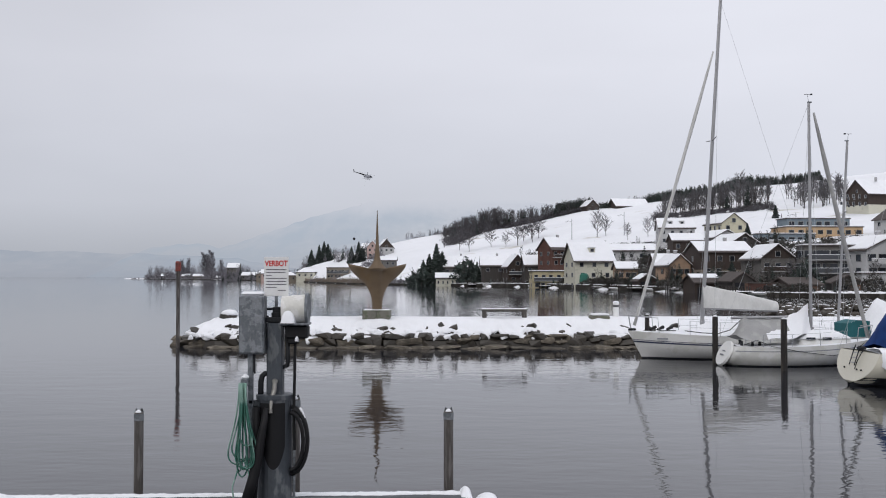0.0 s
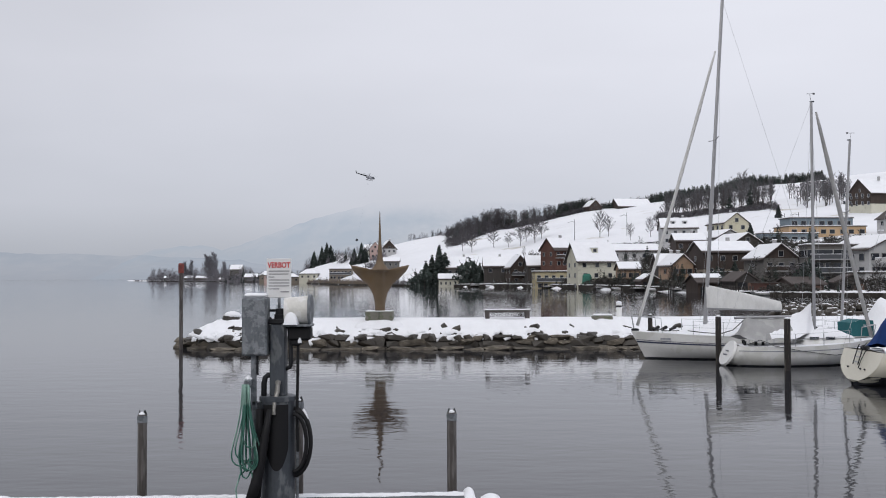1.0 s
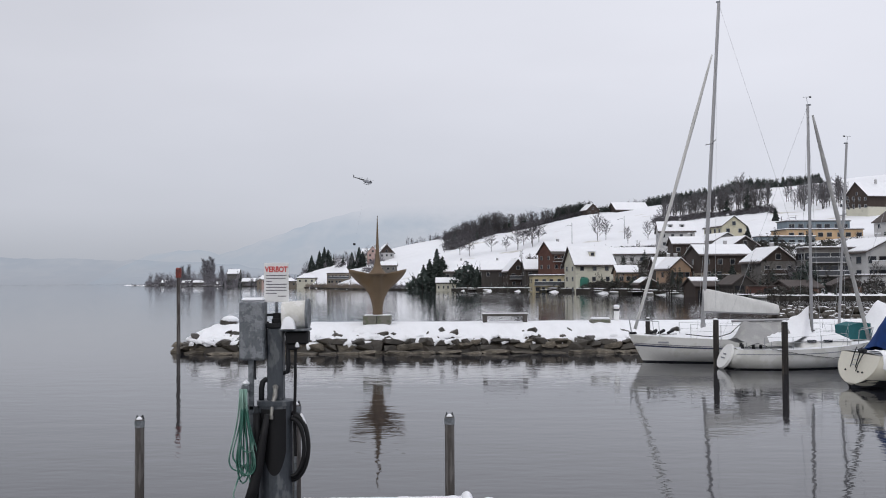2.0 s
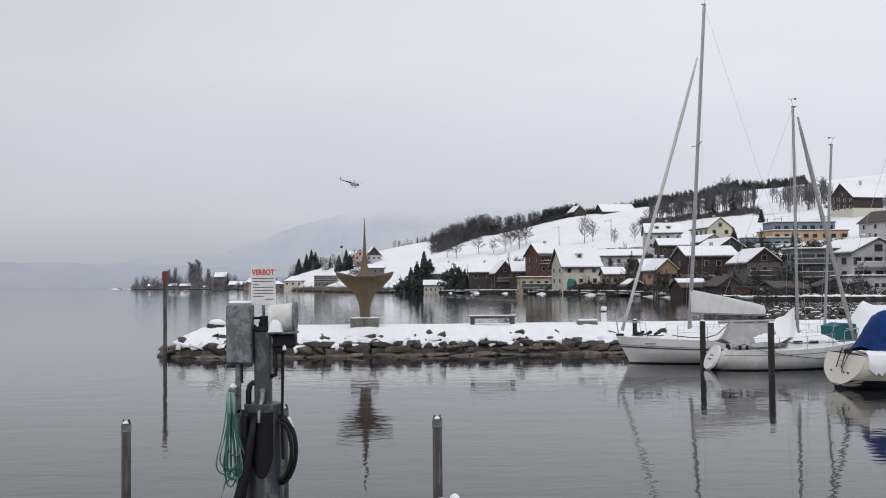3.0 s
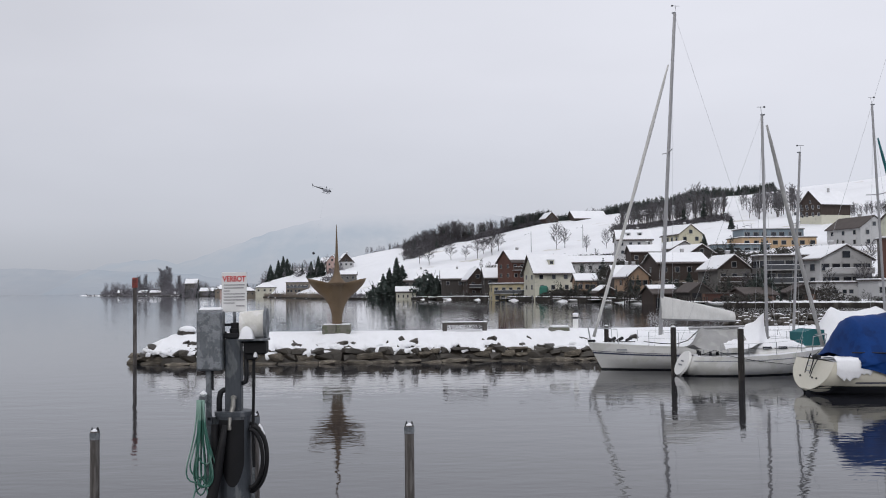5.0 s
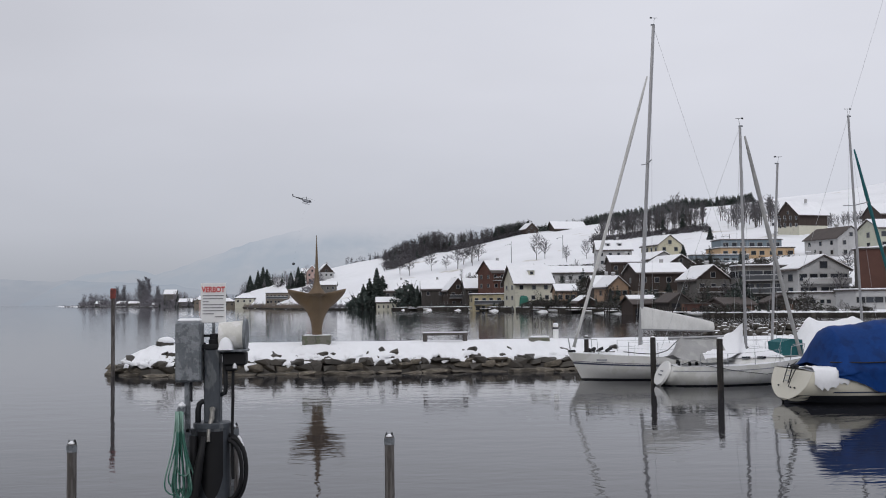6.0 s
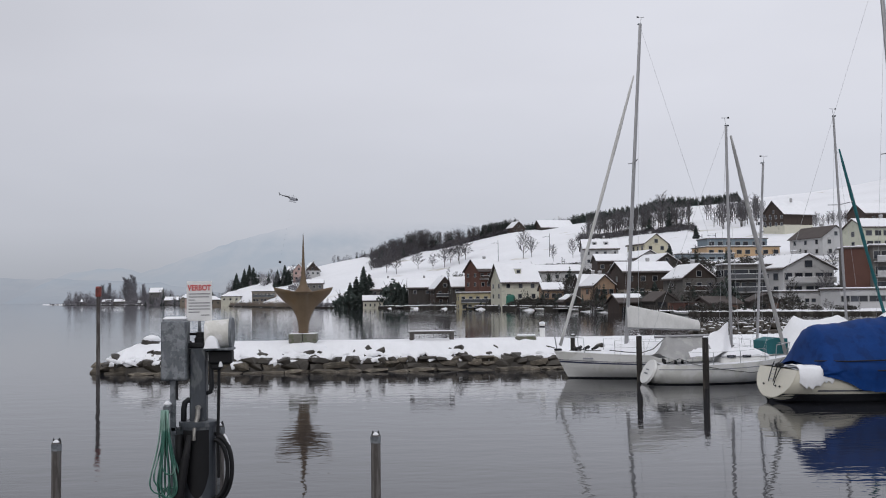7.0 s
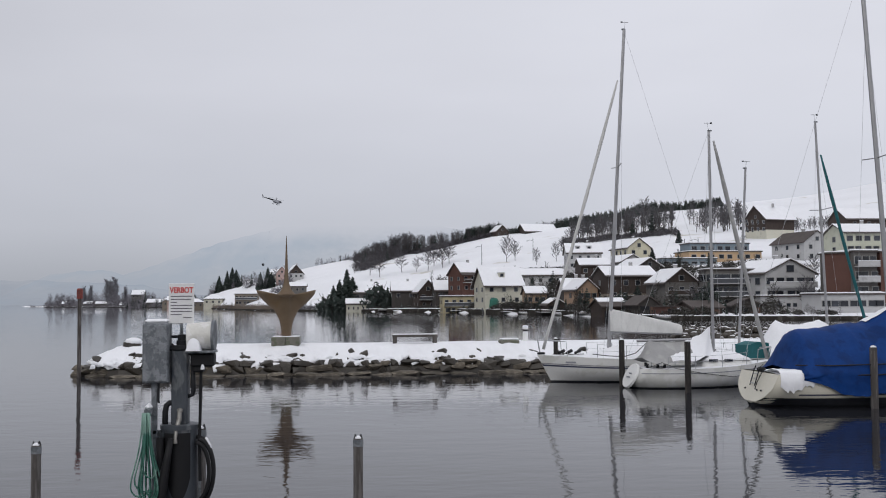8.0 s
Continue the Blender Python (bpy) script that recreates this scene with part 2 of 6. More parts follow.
# ---- mesh tools ----
class Mesh:
    """Vertices and faces gathered shape by shape."""

    def __init__(self):
        self.v, self.f = [], []

    def add(self, verts, faces):
        k = len(self.v)
        self.v += [tuple(p) for p in verts]
        self.f += [tuple(i + k for i in q) for q in faces]
        return self

    def box(self, c, s, turn=0.0, bevel=0.0, taper=1.0):
        """A box with centre c and size s, turned about z; bevel cuts its upright and top edges."""
        ca, sa = math.cos(turn), math.sin(turn)
        hx, hy, hz = s[0] / 2, s[1] / 2, s[2] / 2
        if bevel:
            e = min(bevel, hx * 0.9, hy * 0.9, hz * 0.9)
            ring = [(hx - e, -hy), (hx, -hy + e), (hx, hy - e), (hx - e, hy), (-hx + e, hy), (-hx, hy - e), (-hx, -hy + e), (-hx + e, -hy)]
            levels = [(-hz, 1.0, e), (-hz + e, 1.0, 0), (hz - e, taper, 0), (hz, taper, e)]
        else:
            ring = [(hx, -hy), (hx, hy), (-hx, hy), (-hx, -hy)]
            levels = [(-hz, 1.0, 0), (hz, taper, 0)]
        m, verts, faces = len(ring), [], []
        for z, k, e in levels:
            for x, y in ring:
                x2, y2 = x * k * (1 - e / hx), y * k * (1 - e / hy)
                verts.append((c[0] + x2 * ca - y2 * sa, c[1] + x2 * sa + y2 * ca, c[2] + z))
        for j in range(len(levels) - 1):
            for i in range(m):
                faces.append((j * m + i, j * m + (i + 1) % m, (j + 1) * m + (i + 1) % m, (j + 1) * m + i))
        faces += [tuple(range(m))[::-1], tuple(range((len(levels) - 1) * m, len(levels) * m))]
        return self.add(verts, faces)

    def tube(self, pts, radii, sides=8, flat=1.0):
        """A tube along pts with a radius for each, or one for all."""
        pts = [Vector(p) for p in pts]
        if not hasattr(radii, "__len__"):
            radii = [radii] * len(pts)
        verts, faces, up = [], [], None
        for i, p in enumerate(pts):
            d = (pts[min(i + 1, len(pts) - 1)] - pts[max(i - 1, 0)]).normalized()
            if up is None:
                up = Vector((0, 0, 1)) if abs(d.z) < 0.9 else Vector((0, 1, 0))
            a = d.cross(up).normalized()
            up = a.cross(d).normalized()
            for k in range(sides):
                t = 2 * math.pi * k / sides
                verts.append(p + (a * math.cos(t) + up * math.sin(t) * flat) * radii[i])
        for i in range(len(pts) - 1):
            for k in range(sides):
                faces.append((i * sides + k, i * sides + (k + 1) % sides, (i + 1) * sides + (k + 1) % sides, (i + 1) * sides + k))
        faces += [tuple(range(sides))[::-1], tuple(range((len(pts) - 1) * sides, len(pts) * sides))]
        return self.add(verts, faces)

    def lathe(self, c, profile, sides=16):
        """A turned form from (radius, height) pairs about the upright through c."""
        return self.tube([(c[0], c[1], c[2] + z) for r, z in profile], [max(r, 0.001) for r, z in profile], sides)

    def grid(self, rows):
        """A sheet through rows of points."""
        w = len(rows[0])
        return self.add([p for r in rows for p in r], [(j * w + i, j * w + i + 1, (j + 1) * w + i + 1, (j + 1) * w + i) for j in range(len(rows) - 1) for i in range(w - 1)])

    def data(self, name, material, smooth=False):
        me = bpy.data.meshes.new(name)
        me.from_pydata(self.v, [], self.f)
        if smooth:
            me.polygons.foreach_set("use_smooth", [True] * len(me.polygons))
        me.materials.append(material)
        me.update()
        return me


def thing(name, at, turn, label, category, group="", kind=""):
    ob = new(name)
    ob.matrix_world = pose(*at, 0, 0, turn)
    ob.empty_display_size = 0.2
    return tagged(ob, label, category, group, kind)


def part(name, mesh, material, parent, label="", smooth=False, fix=True):
    me = mesh.data(name, material, smooth) if isinstance(mesh, Mesh) else mesh
    if fix and isinstance(mesh, Mesh):
        bm = bmesh.new()
        bm.from_mesh(me)
        bmesh.ops.recalc_face_normals(bm, faces=bm.faces)
        bm.to_mesh(me)
        bm.free()
    ob = new(name, me)
    ob.parent = parent
    return tagged(ob, label)


def solid(name, mesh, material, label, category="", kind="", smooth=False, fix=True, group=""):
    return tagged(part(name, mesh, material, None, "", smooth, fix), label, category, group, kind)


def wobble(p, s, seed=0.0):
    return noise.noise((p[0] * s + seed, p[1] * s - seed, p[2] * s + 3.1 * seed))


# ---- lake, shore and hill ----
def table(x, xs, ys):
    return float(np.interp(x, xs, ys))


BEARING = (-0.3135, -0.313, -0.257, -0.177, -0.124, -0.091, -0.036, 0.014, 0.075, 0.131, 0.177, 0.234, 0.269, 0.327, 0.417, 0.537)
SHORE = (4200, 1290, 1070, 777, 519, 426, 377, 340, 306, 266, 237, 205, 182, 165, 158, 150)
SKY_BEARING = (-0.3135, -0.257, -0.177, -0.124, -0.091, -0.060, -0.030, -0.0105, 0.0147, 0.0343, 0.0623, 0.0959, 0.1447, 0.1716, 0.208, 0.2416, 0.2864, 0.3144, 0.3536, 0.4066, 0.4487, 0.479, 0.5095, 0.5463)
CREST_Z = (1.5, 2.1, 4.2, 10.5, 16.6, 22.0, 26.6, 28.6, 31.3, 32.0, 33.3, 38.1, 44.9, 45.9, 49.0, 51.6, 55.7, 58.8, 61.1, 65.4, 67.9, 70.5, 73.9, 78.3)
CREST = 620.0


def bank(s):
    """Height of the shore wall."""
    return table(s, (-0.31, -0.05, 0.06, 0.19, 0.28, 0.54), (0.35, 0.6, 1.1, 1.1, 0.6, 0.55))


def ground_z(x, y):
    """Height of the land: a low bank and gardens at the shore, then a slope up to the crest."""
    if y < 60:
        return -2.5
    s = x / y
    if y > 1600 and s < -0.1:
        return -2.5
    shore = table(s, BEARING, SHORE)
    d = y - shore
    if d < -4:
        return -2.5
    if d < 0:
        return -2.5 + (d + 4) / 4 * (2.55 + bank(s))
    shelf = 26.0
    top = max(0.2, table(s, SKY_BEARING, CREST_Z) - bank(s) - 0.6)
    z = bank(s) + 0.08 + 0.02 * min(d, shelf)
    if d > shelf and CREST > shore + shelf:
        t = min(1.0, (d - shelf) / (CREST - shore - shelf))
        z += top * (0.82 * t + 0.18 * t * t)
    if y > CREST:
        z -= 0.015 * (y - CREST) * min(1.0, top / 20)
    return max(z, bank(s) + 0.05) + min(d, 60) / 60 * 0.5 * noise.noise((x * 0.03, y * 0.03, 0.0))


lake = solid("water", Mesh().grid([[(x, y, 0) for x in (-4500, -300, 0, 300, 4500)] for y in (-900, 0, 300, 4500)]), WATER, "calm grey lake water with faint ripples", "water", "structure")
xs = [-4500, -3000, -2000] + list(range(-1500, -560, 40)) + list(range(-560, -400, 8)) + list(range(-400, 480, 8)) + list(range(480, 900, 40)) + [1500, 3000, 4500]
ys = [-900, 0, 100] + list(range(140, 720, 5)) + list(range(720, 1600, 40)) + [2200, 3200, 4500]
ground = solid("ground", Mesh().grid([[(x, y, ground_z(x, y)) for x in xs] for y in ys]), FIELD, "snow-covered hillside and lake shore", "ground", "structure", smooth=True, fix=False)
quay = solid("quay", Mesh().box((0, -10, -0.4), (60, 24, 4.0), bevel=0.1), CONCRETE, "concrete quay under snow behind the dock", "quay", "structure")


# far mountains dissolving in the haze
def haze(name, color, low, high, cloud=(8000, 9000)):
    """A far slope with haze painted in: a glowing bluish colour whose foot and top fade out."""
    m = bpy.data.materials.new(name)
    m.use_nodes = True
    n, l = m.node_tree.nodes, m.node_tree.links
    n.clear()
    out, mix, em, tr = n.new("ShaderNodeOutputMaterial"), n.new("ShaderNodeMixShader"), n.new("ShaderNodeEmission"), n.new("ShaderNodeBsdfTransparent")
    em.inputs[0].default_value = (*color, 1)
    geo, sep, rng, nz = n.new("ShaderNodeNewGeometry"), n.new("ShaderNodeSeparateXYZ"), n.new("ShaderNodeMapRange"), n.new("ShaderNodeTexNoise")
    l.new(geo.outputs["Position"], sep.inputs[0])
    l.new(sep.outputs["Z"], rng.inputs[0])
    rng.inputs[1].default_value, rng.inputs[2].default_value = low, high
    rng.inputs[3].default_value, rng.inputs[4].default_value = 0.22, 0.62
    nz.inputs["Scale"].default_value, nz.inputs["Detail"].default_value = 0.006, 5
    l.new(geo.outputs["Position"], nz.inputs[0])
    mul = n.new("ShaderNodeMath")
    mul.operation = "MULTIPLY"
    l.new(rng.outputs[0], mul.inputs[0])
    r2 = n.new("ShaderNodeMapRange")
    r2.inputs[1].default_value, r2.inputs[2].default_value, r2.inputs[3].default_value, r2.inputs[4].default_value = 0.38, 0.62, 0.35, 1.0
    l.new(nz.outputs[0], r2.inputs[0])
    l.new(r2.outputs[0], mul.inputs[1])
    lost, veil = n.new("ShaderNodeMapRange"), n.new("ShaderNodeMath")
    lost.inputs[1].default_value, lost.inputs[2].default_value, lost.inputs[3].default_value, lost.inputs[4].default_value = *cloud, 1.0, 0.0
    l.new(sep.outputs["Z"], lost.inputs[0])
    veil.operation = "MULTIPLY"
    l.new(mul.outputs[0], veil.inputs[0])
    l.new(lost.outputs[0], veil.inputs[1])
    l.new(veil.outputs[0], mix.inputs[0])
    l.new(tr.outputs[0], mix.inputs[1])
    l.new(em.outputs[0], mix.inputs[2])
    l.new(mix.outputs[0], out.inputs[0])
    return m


def ridge(name, y, peaks, rough, material, label):
    """A mountain crest through a few peaks, with crags, leaning back from its foot."""
    x0, x1 = peaks[0][0], peaks[-1][0]
    rows = [[], [], []]
    for i in range(221):
        x = x0 + (x1 - x0) * i / 220
        z = table(x, [p[0] for p in peaks], [p[1] for p in peaks])
        z += rough * (noise.noise((x * 0.006, y, 0)) + 0.5 * noise.noise((x * 0.02, y, 4)))
        rows[0].append((x, y - 400, -5))
        rows[1].append((x, y - 150, z * 0.55))
        rows[2].append((x, y, max(z, 1)))
    return solid(name, Mesh().grid(rows), material, label, "mountain", "structure", fix=False)


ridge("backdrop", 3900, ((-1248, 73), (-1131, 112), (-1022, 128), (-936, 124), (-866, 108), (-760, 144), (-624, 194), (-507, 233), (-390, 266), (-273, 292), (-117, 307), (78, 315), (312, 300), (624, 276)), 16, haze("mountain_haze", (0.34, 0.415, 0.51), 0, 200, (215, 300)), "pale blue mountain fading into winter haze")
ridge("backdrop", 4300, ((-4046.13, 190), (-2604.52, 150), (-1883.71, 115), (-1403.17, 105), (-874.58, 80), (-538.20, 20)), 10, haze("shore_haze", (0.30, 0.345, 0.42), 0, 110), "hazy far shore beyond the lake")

def heap(L, W, H, seed, nx=24, ny=10, power=0.5):
    """A soft heap with a rounded, uneven top, x from 0 to L."""
    rows = []
    for i in range(nx + 1):
        a = i / nx
        row = []
        for j in range(ny + 1):
            c = j / ny * 2 - 1
            e = (max(0, math.sin(math.pi * a)) ** power) * (max(0, 1 - c * c) ** power)
            row.append((a * L, c * W / 2, H * e * (1 + 0.25 * noise.noise((a * L * 1.5, c * 2, seed)))))
        rows.append(row)
    return Mesh().grid(rows)


def on(mesh, dx, dy, dz):
    mesh.v = [(x + dx, y + dy, z + dz) for x, y, z in mesh.v]
    return mesh


# ---- breakwater ----
def rock_mesh(seed):
    """An angular quarried stone."""
    r = random.Random(seed)
    bm = bmesh.new()
    for k in range(20):
        c = [r.uniform(-1, 1) for _ in range(3)]
        big = max(abs(v) for v in c)
        bm.verts.new([v / big * 0.5 * r.uniform(0.82, 1.0) for v in c])
    out = bmesh.ops.convex_hull(bm, input=bm.verts)
    bmesh.ops.delete(bm, geom=[g for g in out["geom_interior"] if isinstance(g, bmesh.types.BMVert)], context="VERTS")
    me = bpy.data.meshes.new("rock")
    bm.to_mesh(me)
    bm.free()
    return me


BW_FRONT, BW_LEFT, BW_RIGHT = 45.0, -12.55, 36.0
breakwater = thing("breakwater", (0, BW_FRONT, 0), 0, "stone breakwater under thick snow with dark rocks at the waterline", "breakwater")


def taper(x):
    """1 along the breakwater, falling to 0 at its rounded head."""
    return min(1.0, max(0.0, (x - BW_LEFT) / 2.2)) ** 0.5


rows = []
for i in range(97):
    x = BW_LEFT + 0.3 + (BW_RIGHT - BW_LEFT) * i / 96
    k = taper(x)
    rows.append([(x, 2.6 - 2.4 * k, -0.8), (x, 2.5 - 2.1 * k, 0.35 * k), (x, 2.6 - 1.3 * k, 0.85 * k), (x, 2.7, 1.1 * k), (x, 2.8 + 1.4 * k, 1.0 * k), (x, 3.0 + 2.6 * k, -0.8)])
part("core", Mesh().grid(rows), DARK_ROCK, breakwater)
rows, snow_rng = [], random.Random(5)
tooth = 0.0
for i in range(621):
    x = BW_LEFT + 0.9 + (BW_RIGHT - BW_LEFT - 0.9) * i / 620
    k = min(1.0, max(0.02, (x - BW_LEFT - 0.85) / 1.2)) ** 0.5
    if i % 2 == 0:
        tooth = 0.35 * tooth + snow_rng.choice((-0.16, -0.05, 0.0, 0.05, 0.08, 0.11)) * snow_rng.uniform(0.4, 1.0)
    low = 0.50 + tooth + 0.16 * noise.noise((x * 0.9, 0, 7)) + 0.42 * max(0.0, noise.noise((x * 1.5, 3, 2))) + 0.12 * noise.noise((x * 4.6, 0, 2)) + 0.15 * (1 - k)
    run = (1.42 - low) / 0.75
    row = [(x, 1.75 - run - 0.02, low - 0.08), (x, 1.75 - run - 0.08, low + 0.02)]
    for j in range(1, 8):
        a = j / 7
        bulge = 0.10 * noise.noise((x * 1.6, a * 2.0, 1)) + 0.13 * noise.noise((x * 3.6, a * 3.5, 5))
        row.append((x, 1.75 - run * (1 - a), low + (1.42 - low) * (a ** 0.75) * k + bulge * (1 - 0.6 * a) + 0.0))
    for j, (y, z) in enumerate(((2.3, 1.46), (3.0, 1.47), (3.7, 1.46), (4.2, 1.35), (4.8, 0.9), (5.2, 0.4))):
        row.append((x, 2.0 + (y - 2.0) * (0.4 + 0.6 * k), (z - 1.1) * k + 1.1 * min(1, k * 1.1) + 0.03 * noise.noise((x * 0.7, y, 3))))
    rows.append(row)
part("snow_cover", Mesh().grid(rows), SNOW, breakwater, "thick fresh snow with ragged lower edge", smooth=True)
ROCKS = [rock_mesh(s) for s in range(12)]
for me in ROCKS:
    me.materials.append(ROCK)
DARK_ROCKS = [me.copy() for me in ROCKS[:6]]
for me in DARK_ROCKS:
    me.materials.clear()
    me.materials.append(DARK_ROCK)
rk = random.Random(11)


def rock(x, y, z, sx, sy, sz, darker=False, tilt=12):
    ob = new("rock", rk.choice(DARK_ROCKS if darker else ROCKS))
    ob.parent = breakwater
    ob.matrix_basis = pose(x, y, z, rk.uniform(-tilt, tilt), rk.uniform(-tilt, tilt), rk.uniform(-30, 30)) @ Matrix.Diagonal((sx, sy, sz, 1))


x = BW_LEFT + 0.9
while x < 26:
    w = rk.uniform(0.7, 1.7)
    k = taper(x)
    rock(x + w / 2, 2.4 - 2.38 * k + rk.uniform(-0.10, 0.10), rk.uniform(-0.06, 0.02), w * 1.15, 0.9, rk.uniform(0.30, 0.46), tilt=2.5)
    x += w * 0.95
# upper row takes mostly the dark copy: shade below the snow put into colour
for level, lo, hi in ((0.30, 0.45, 1.2), (0.54, 0.4, 1.0)):
    x = BW_LEFT + 0.5
    while x < 26:
        w = rk.uniform(lo, hi)
        k = taper(x)
        rock(x + w / 2, 2.45 - (2.09 - 0.5 * level) * k + rk.uniform(-0.05, 0.08), level * (0.4 + 0.6 * k) + rk.uniform(-0.05, 0.05), w * 1.15, 0.7, rk.uniform(0.30, 0.46), darker=rk.random() < (0.45 if level < 0.4 else 0.85), tilt=9)
        x += w * 0.92
for i in range(95):
    x = rk.uniform(BW_LEFT + 1.0, 20)
    a = rk.uniform(0.0, 0.8) ** 2.2
    rock(x, 0.72 + 1.0 * a, 0.58 + 0.80 * a, rk.uniform(0.25, 0.85), rk.uniform(0.25, 0.5), rk.uniform(0.16, 0.36), darker=rk.random() < 0.9, tilt=38)
PATCHES = []
for v in range(5):
    me = on(heap(0.5, 0.34, 0.12, 3.0 + v, 8, 6), -0.25, 0, 0).data("snow_patch", SNOW, True)
    PATCHES.append(me)
for i in range(120):
    x = rk.uniform(BW_LEFT + 1.2, 20)
    a = rk.random()
    ob = new("snow_patch", rk.choice(PATCHES))
    ob.parent = breakwater
    ob.matrix_basis = pose(x, 0.44 + 0.42 * a, 0.50 + 0.34 * a, rk.uniform(15, 50), rk.uniform(-25, 25), rk.uniform(-40, 40)) @ Matrix.Diagonal((rk.uniform(0.4, 1.5), rk.uniform(0.5, 1.0), rk.uniform(0.6, 1.3), 1))
for i in range(16):
    rock(BW_LEFT + rk.uniform(0.4, 2.0), rk.uniform(0.8, 3.2), rk.uniform(-0.05, 0.35), rk.uniform(0.6, 1.2), rk.uniform(0.5, 0.9), rk.uniform(0.3, 0.55))

breakwater.scale.z = 0.88
boulder = thing("boulder", (-10.02, 47.2, 1.26), 0, "dark boulder capped with snow on the breakwater", "rock")
part("stone", Mesh().lathe((0, 0, -0.15), ((0.30, 0), (0.42, 0.18), (0.38, 0.36), (0.15, 0.42)), 9), DARK_ROCK, boulder)
part("snow_cap", Mesh().lathe((0.06, 0, 0.14), ((0.36, 0), (0.42, 0.07), (0.30, 0.2), (0.1, 0.26)), 12), SNOW, boulder, smooth=True)

# sculpture: a four-horned star on a stone plinth
SC_X, SC_Y, SC_Z = -3.06, 47.0, 1.67
plinth = thing("plinth", (SC_X, SC_Y, SC_Z - 0.42), 0, "low mossy stone plinth dusted with snow", "plinth")
part("block", Mesh().box((-0.33, 0, 0.19), (0.62, 1.2, 0.42), bevel=0.02), STONE, plinth)
part("block", Mesh().box((0.31, 0, 0.19), (0.62, 1.2, 0.42), bevel=0.02), STONE, plinth)
part("snow", Mesh().box((0, 0, 0.412), (1.2, 1.14, 0.03), bevel=0.012), SNOW, plinth)
part("snow_drift", on(heap(2.4, 1.9, 0.50, 2, 18, 14, 0.4), -1.2, 0, -0.40), SNOW, plinth, "snow drifted round its foot", smooth=True)
profile = ((0.23, 0.0), (0.235, 0.30), (0.26, 0.50), (0.34, 0.79), (0.44, 1.00), (0.57, 1.215), (0.83, 1.43), (1.03, 1.62), (1.20, 1.80), (1.31, 1.97), (1.365, 2.13), (1.35, 2.13), (1.29, 2.00), (1.19, 1.91), (1.04, 1.86), (0.84, 1.84), (0.60, 1.86), (0.42, 1.93), (0.30, 2.05), (0.20, 2.20), (0.135, 2.42), (0.10, 2.70), (0.068, 3.2), (0.042, 3.9), (0.012, 4.62))
me, sides = Mesh(), 64
for r, z in profile:
    ring = []
    for k in range(sides):
        a = 2 * math.pi * k / sides
        horn = abs(math.cos(a)) ** 6 + 0.22 * abs(math.sin(a)) ** 4
        core_r = min(r, 0.30)
        ring.append(((core_r + (r - core_r) * (0.10 + 0.90 * horn)) * math.cos(a), (core_r + (r - core_r) * (0.10 + 0.90 * horn)) * math.sin(a), 1.88 + (z - 1.88) * horn if r > 0.5 else z))
    me.v += ring
for j in range(len(profile) - 1):
    me.f += [(j * sides + k, j * sides + (k + 1) % sides, (j + 1) * sides + (k + 1) % sides, (j + 1) * sides + k) for k in range(sides)]
me.f.append(tuple(range(sides))[::-1])
sculpture = solid("sculpture", me, BRONZE, "bronze-brown star sculpture with tall spike and upturned horns", "sculpture", smooth=True)
sculpture.matrix_world = pose(SC_X, SC_Y, SC_Z - 0.01, 0, 0, 8)

bench = thing("bench", (2.86, 47.2, 1.17), 0, "dark stone bench with snow along its seat", "bench")
for sx in (-0.93, 0.93):
    part("leg", Mesh().box((sx, 0, 0.19), (0.2, 0.42, 0.46), bevel=0.02), PILE_MAT, bench)
part("seat", Mesh().box((0, 0, 0.455), (2.1, 0.44, 0.13), bevel=0.02), PILE_MAT, bench)
part("snow", Mesh().box((0, 0, 0.52), (2.08, 0.42, 0.05), bevel=0.02), SNOW, bench)

slab = thing("stone_slab", (7.25, 47.0, 1.22), 4, "low stone slab with a snow cap", "stone")
part("block", Mesh().box((0, 0, 0.07), (0.92, 0.5, 0.22), bevel=0.05), STONE, slab)
part("snow", Mesh().box((0.02, 0, 0.22), (0.84, 0.48, 0.09), bevel=0.04), SNOW, slab)
bin_ = thing("litter_bin", (8.24, 48.2, 1.15), 0, "slim pale litter bin standing in the snow", "litter bin")
part("body", Mesh().lathe((0, 0, 0), ((0.13, 0), (0.13, 0.76), (0.12, 0.78)), 14), HULL, bin_)
part("opening", Mesh().lathe((0, 0, 0.60), ((0.134, 0), (0.134, 0.09)), 14), DARK, bin_)
part("lid", Mesh().lathe((0, 0, 0.781), ((0.14, 0), (0.14, 0.07), (0.06, 0.11)), 14), SNOW, bin_)

beacon = thing("beacon_post", (-11.94, 45.6, 0.3), 0, "slender dark harbour marker post with red top", "marker post")
part("pole", Mesh().lathe((0, 0, 0), ((0.10, -1.6), (0.085, 0.3), (0.085, 3.15)), 12), PILE_MAT, beacon)
part("head", Mesh().lathe((0, 0, 3.14), ((0.12, 0), (0.13, 0.04), (0.13, 0.40), (0.10, 0.45)), 14), RUST_RED, beacon, "faded red head")

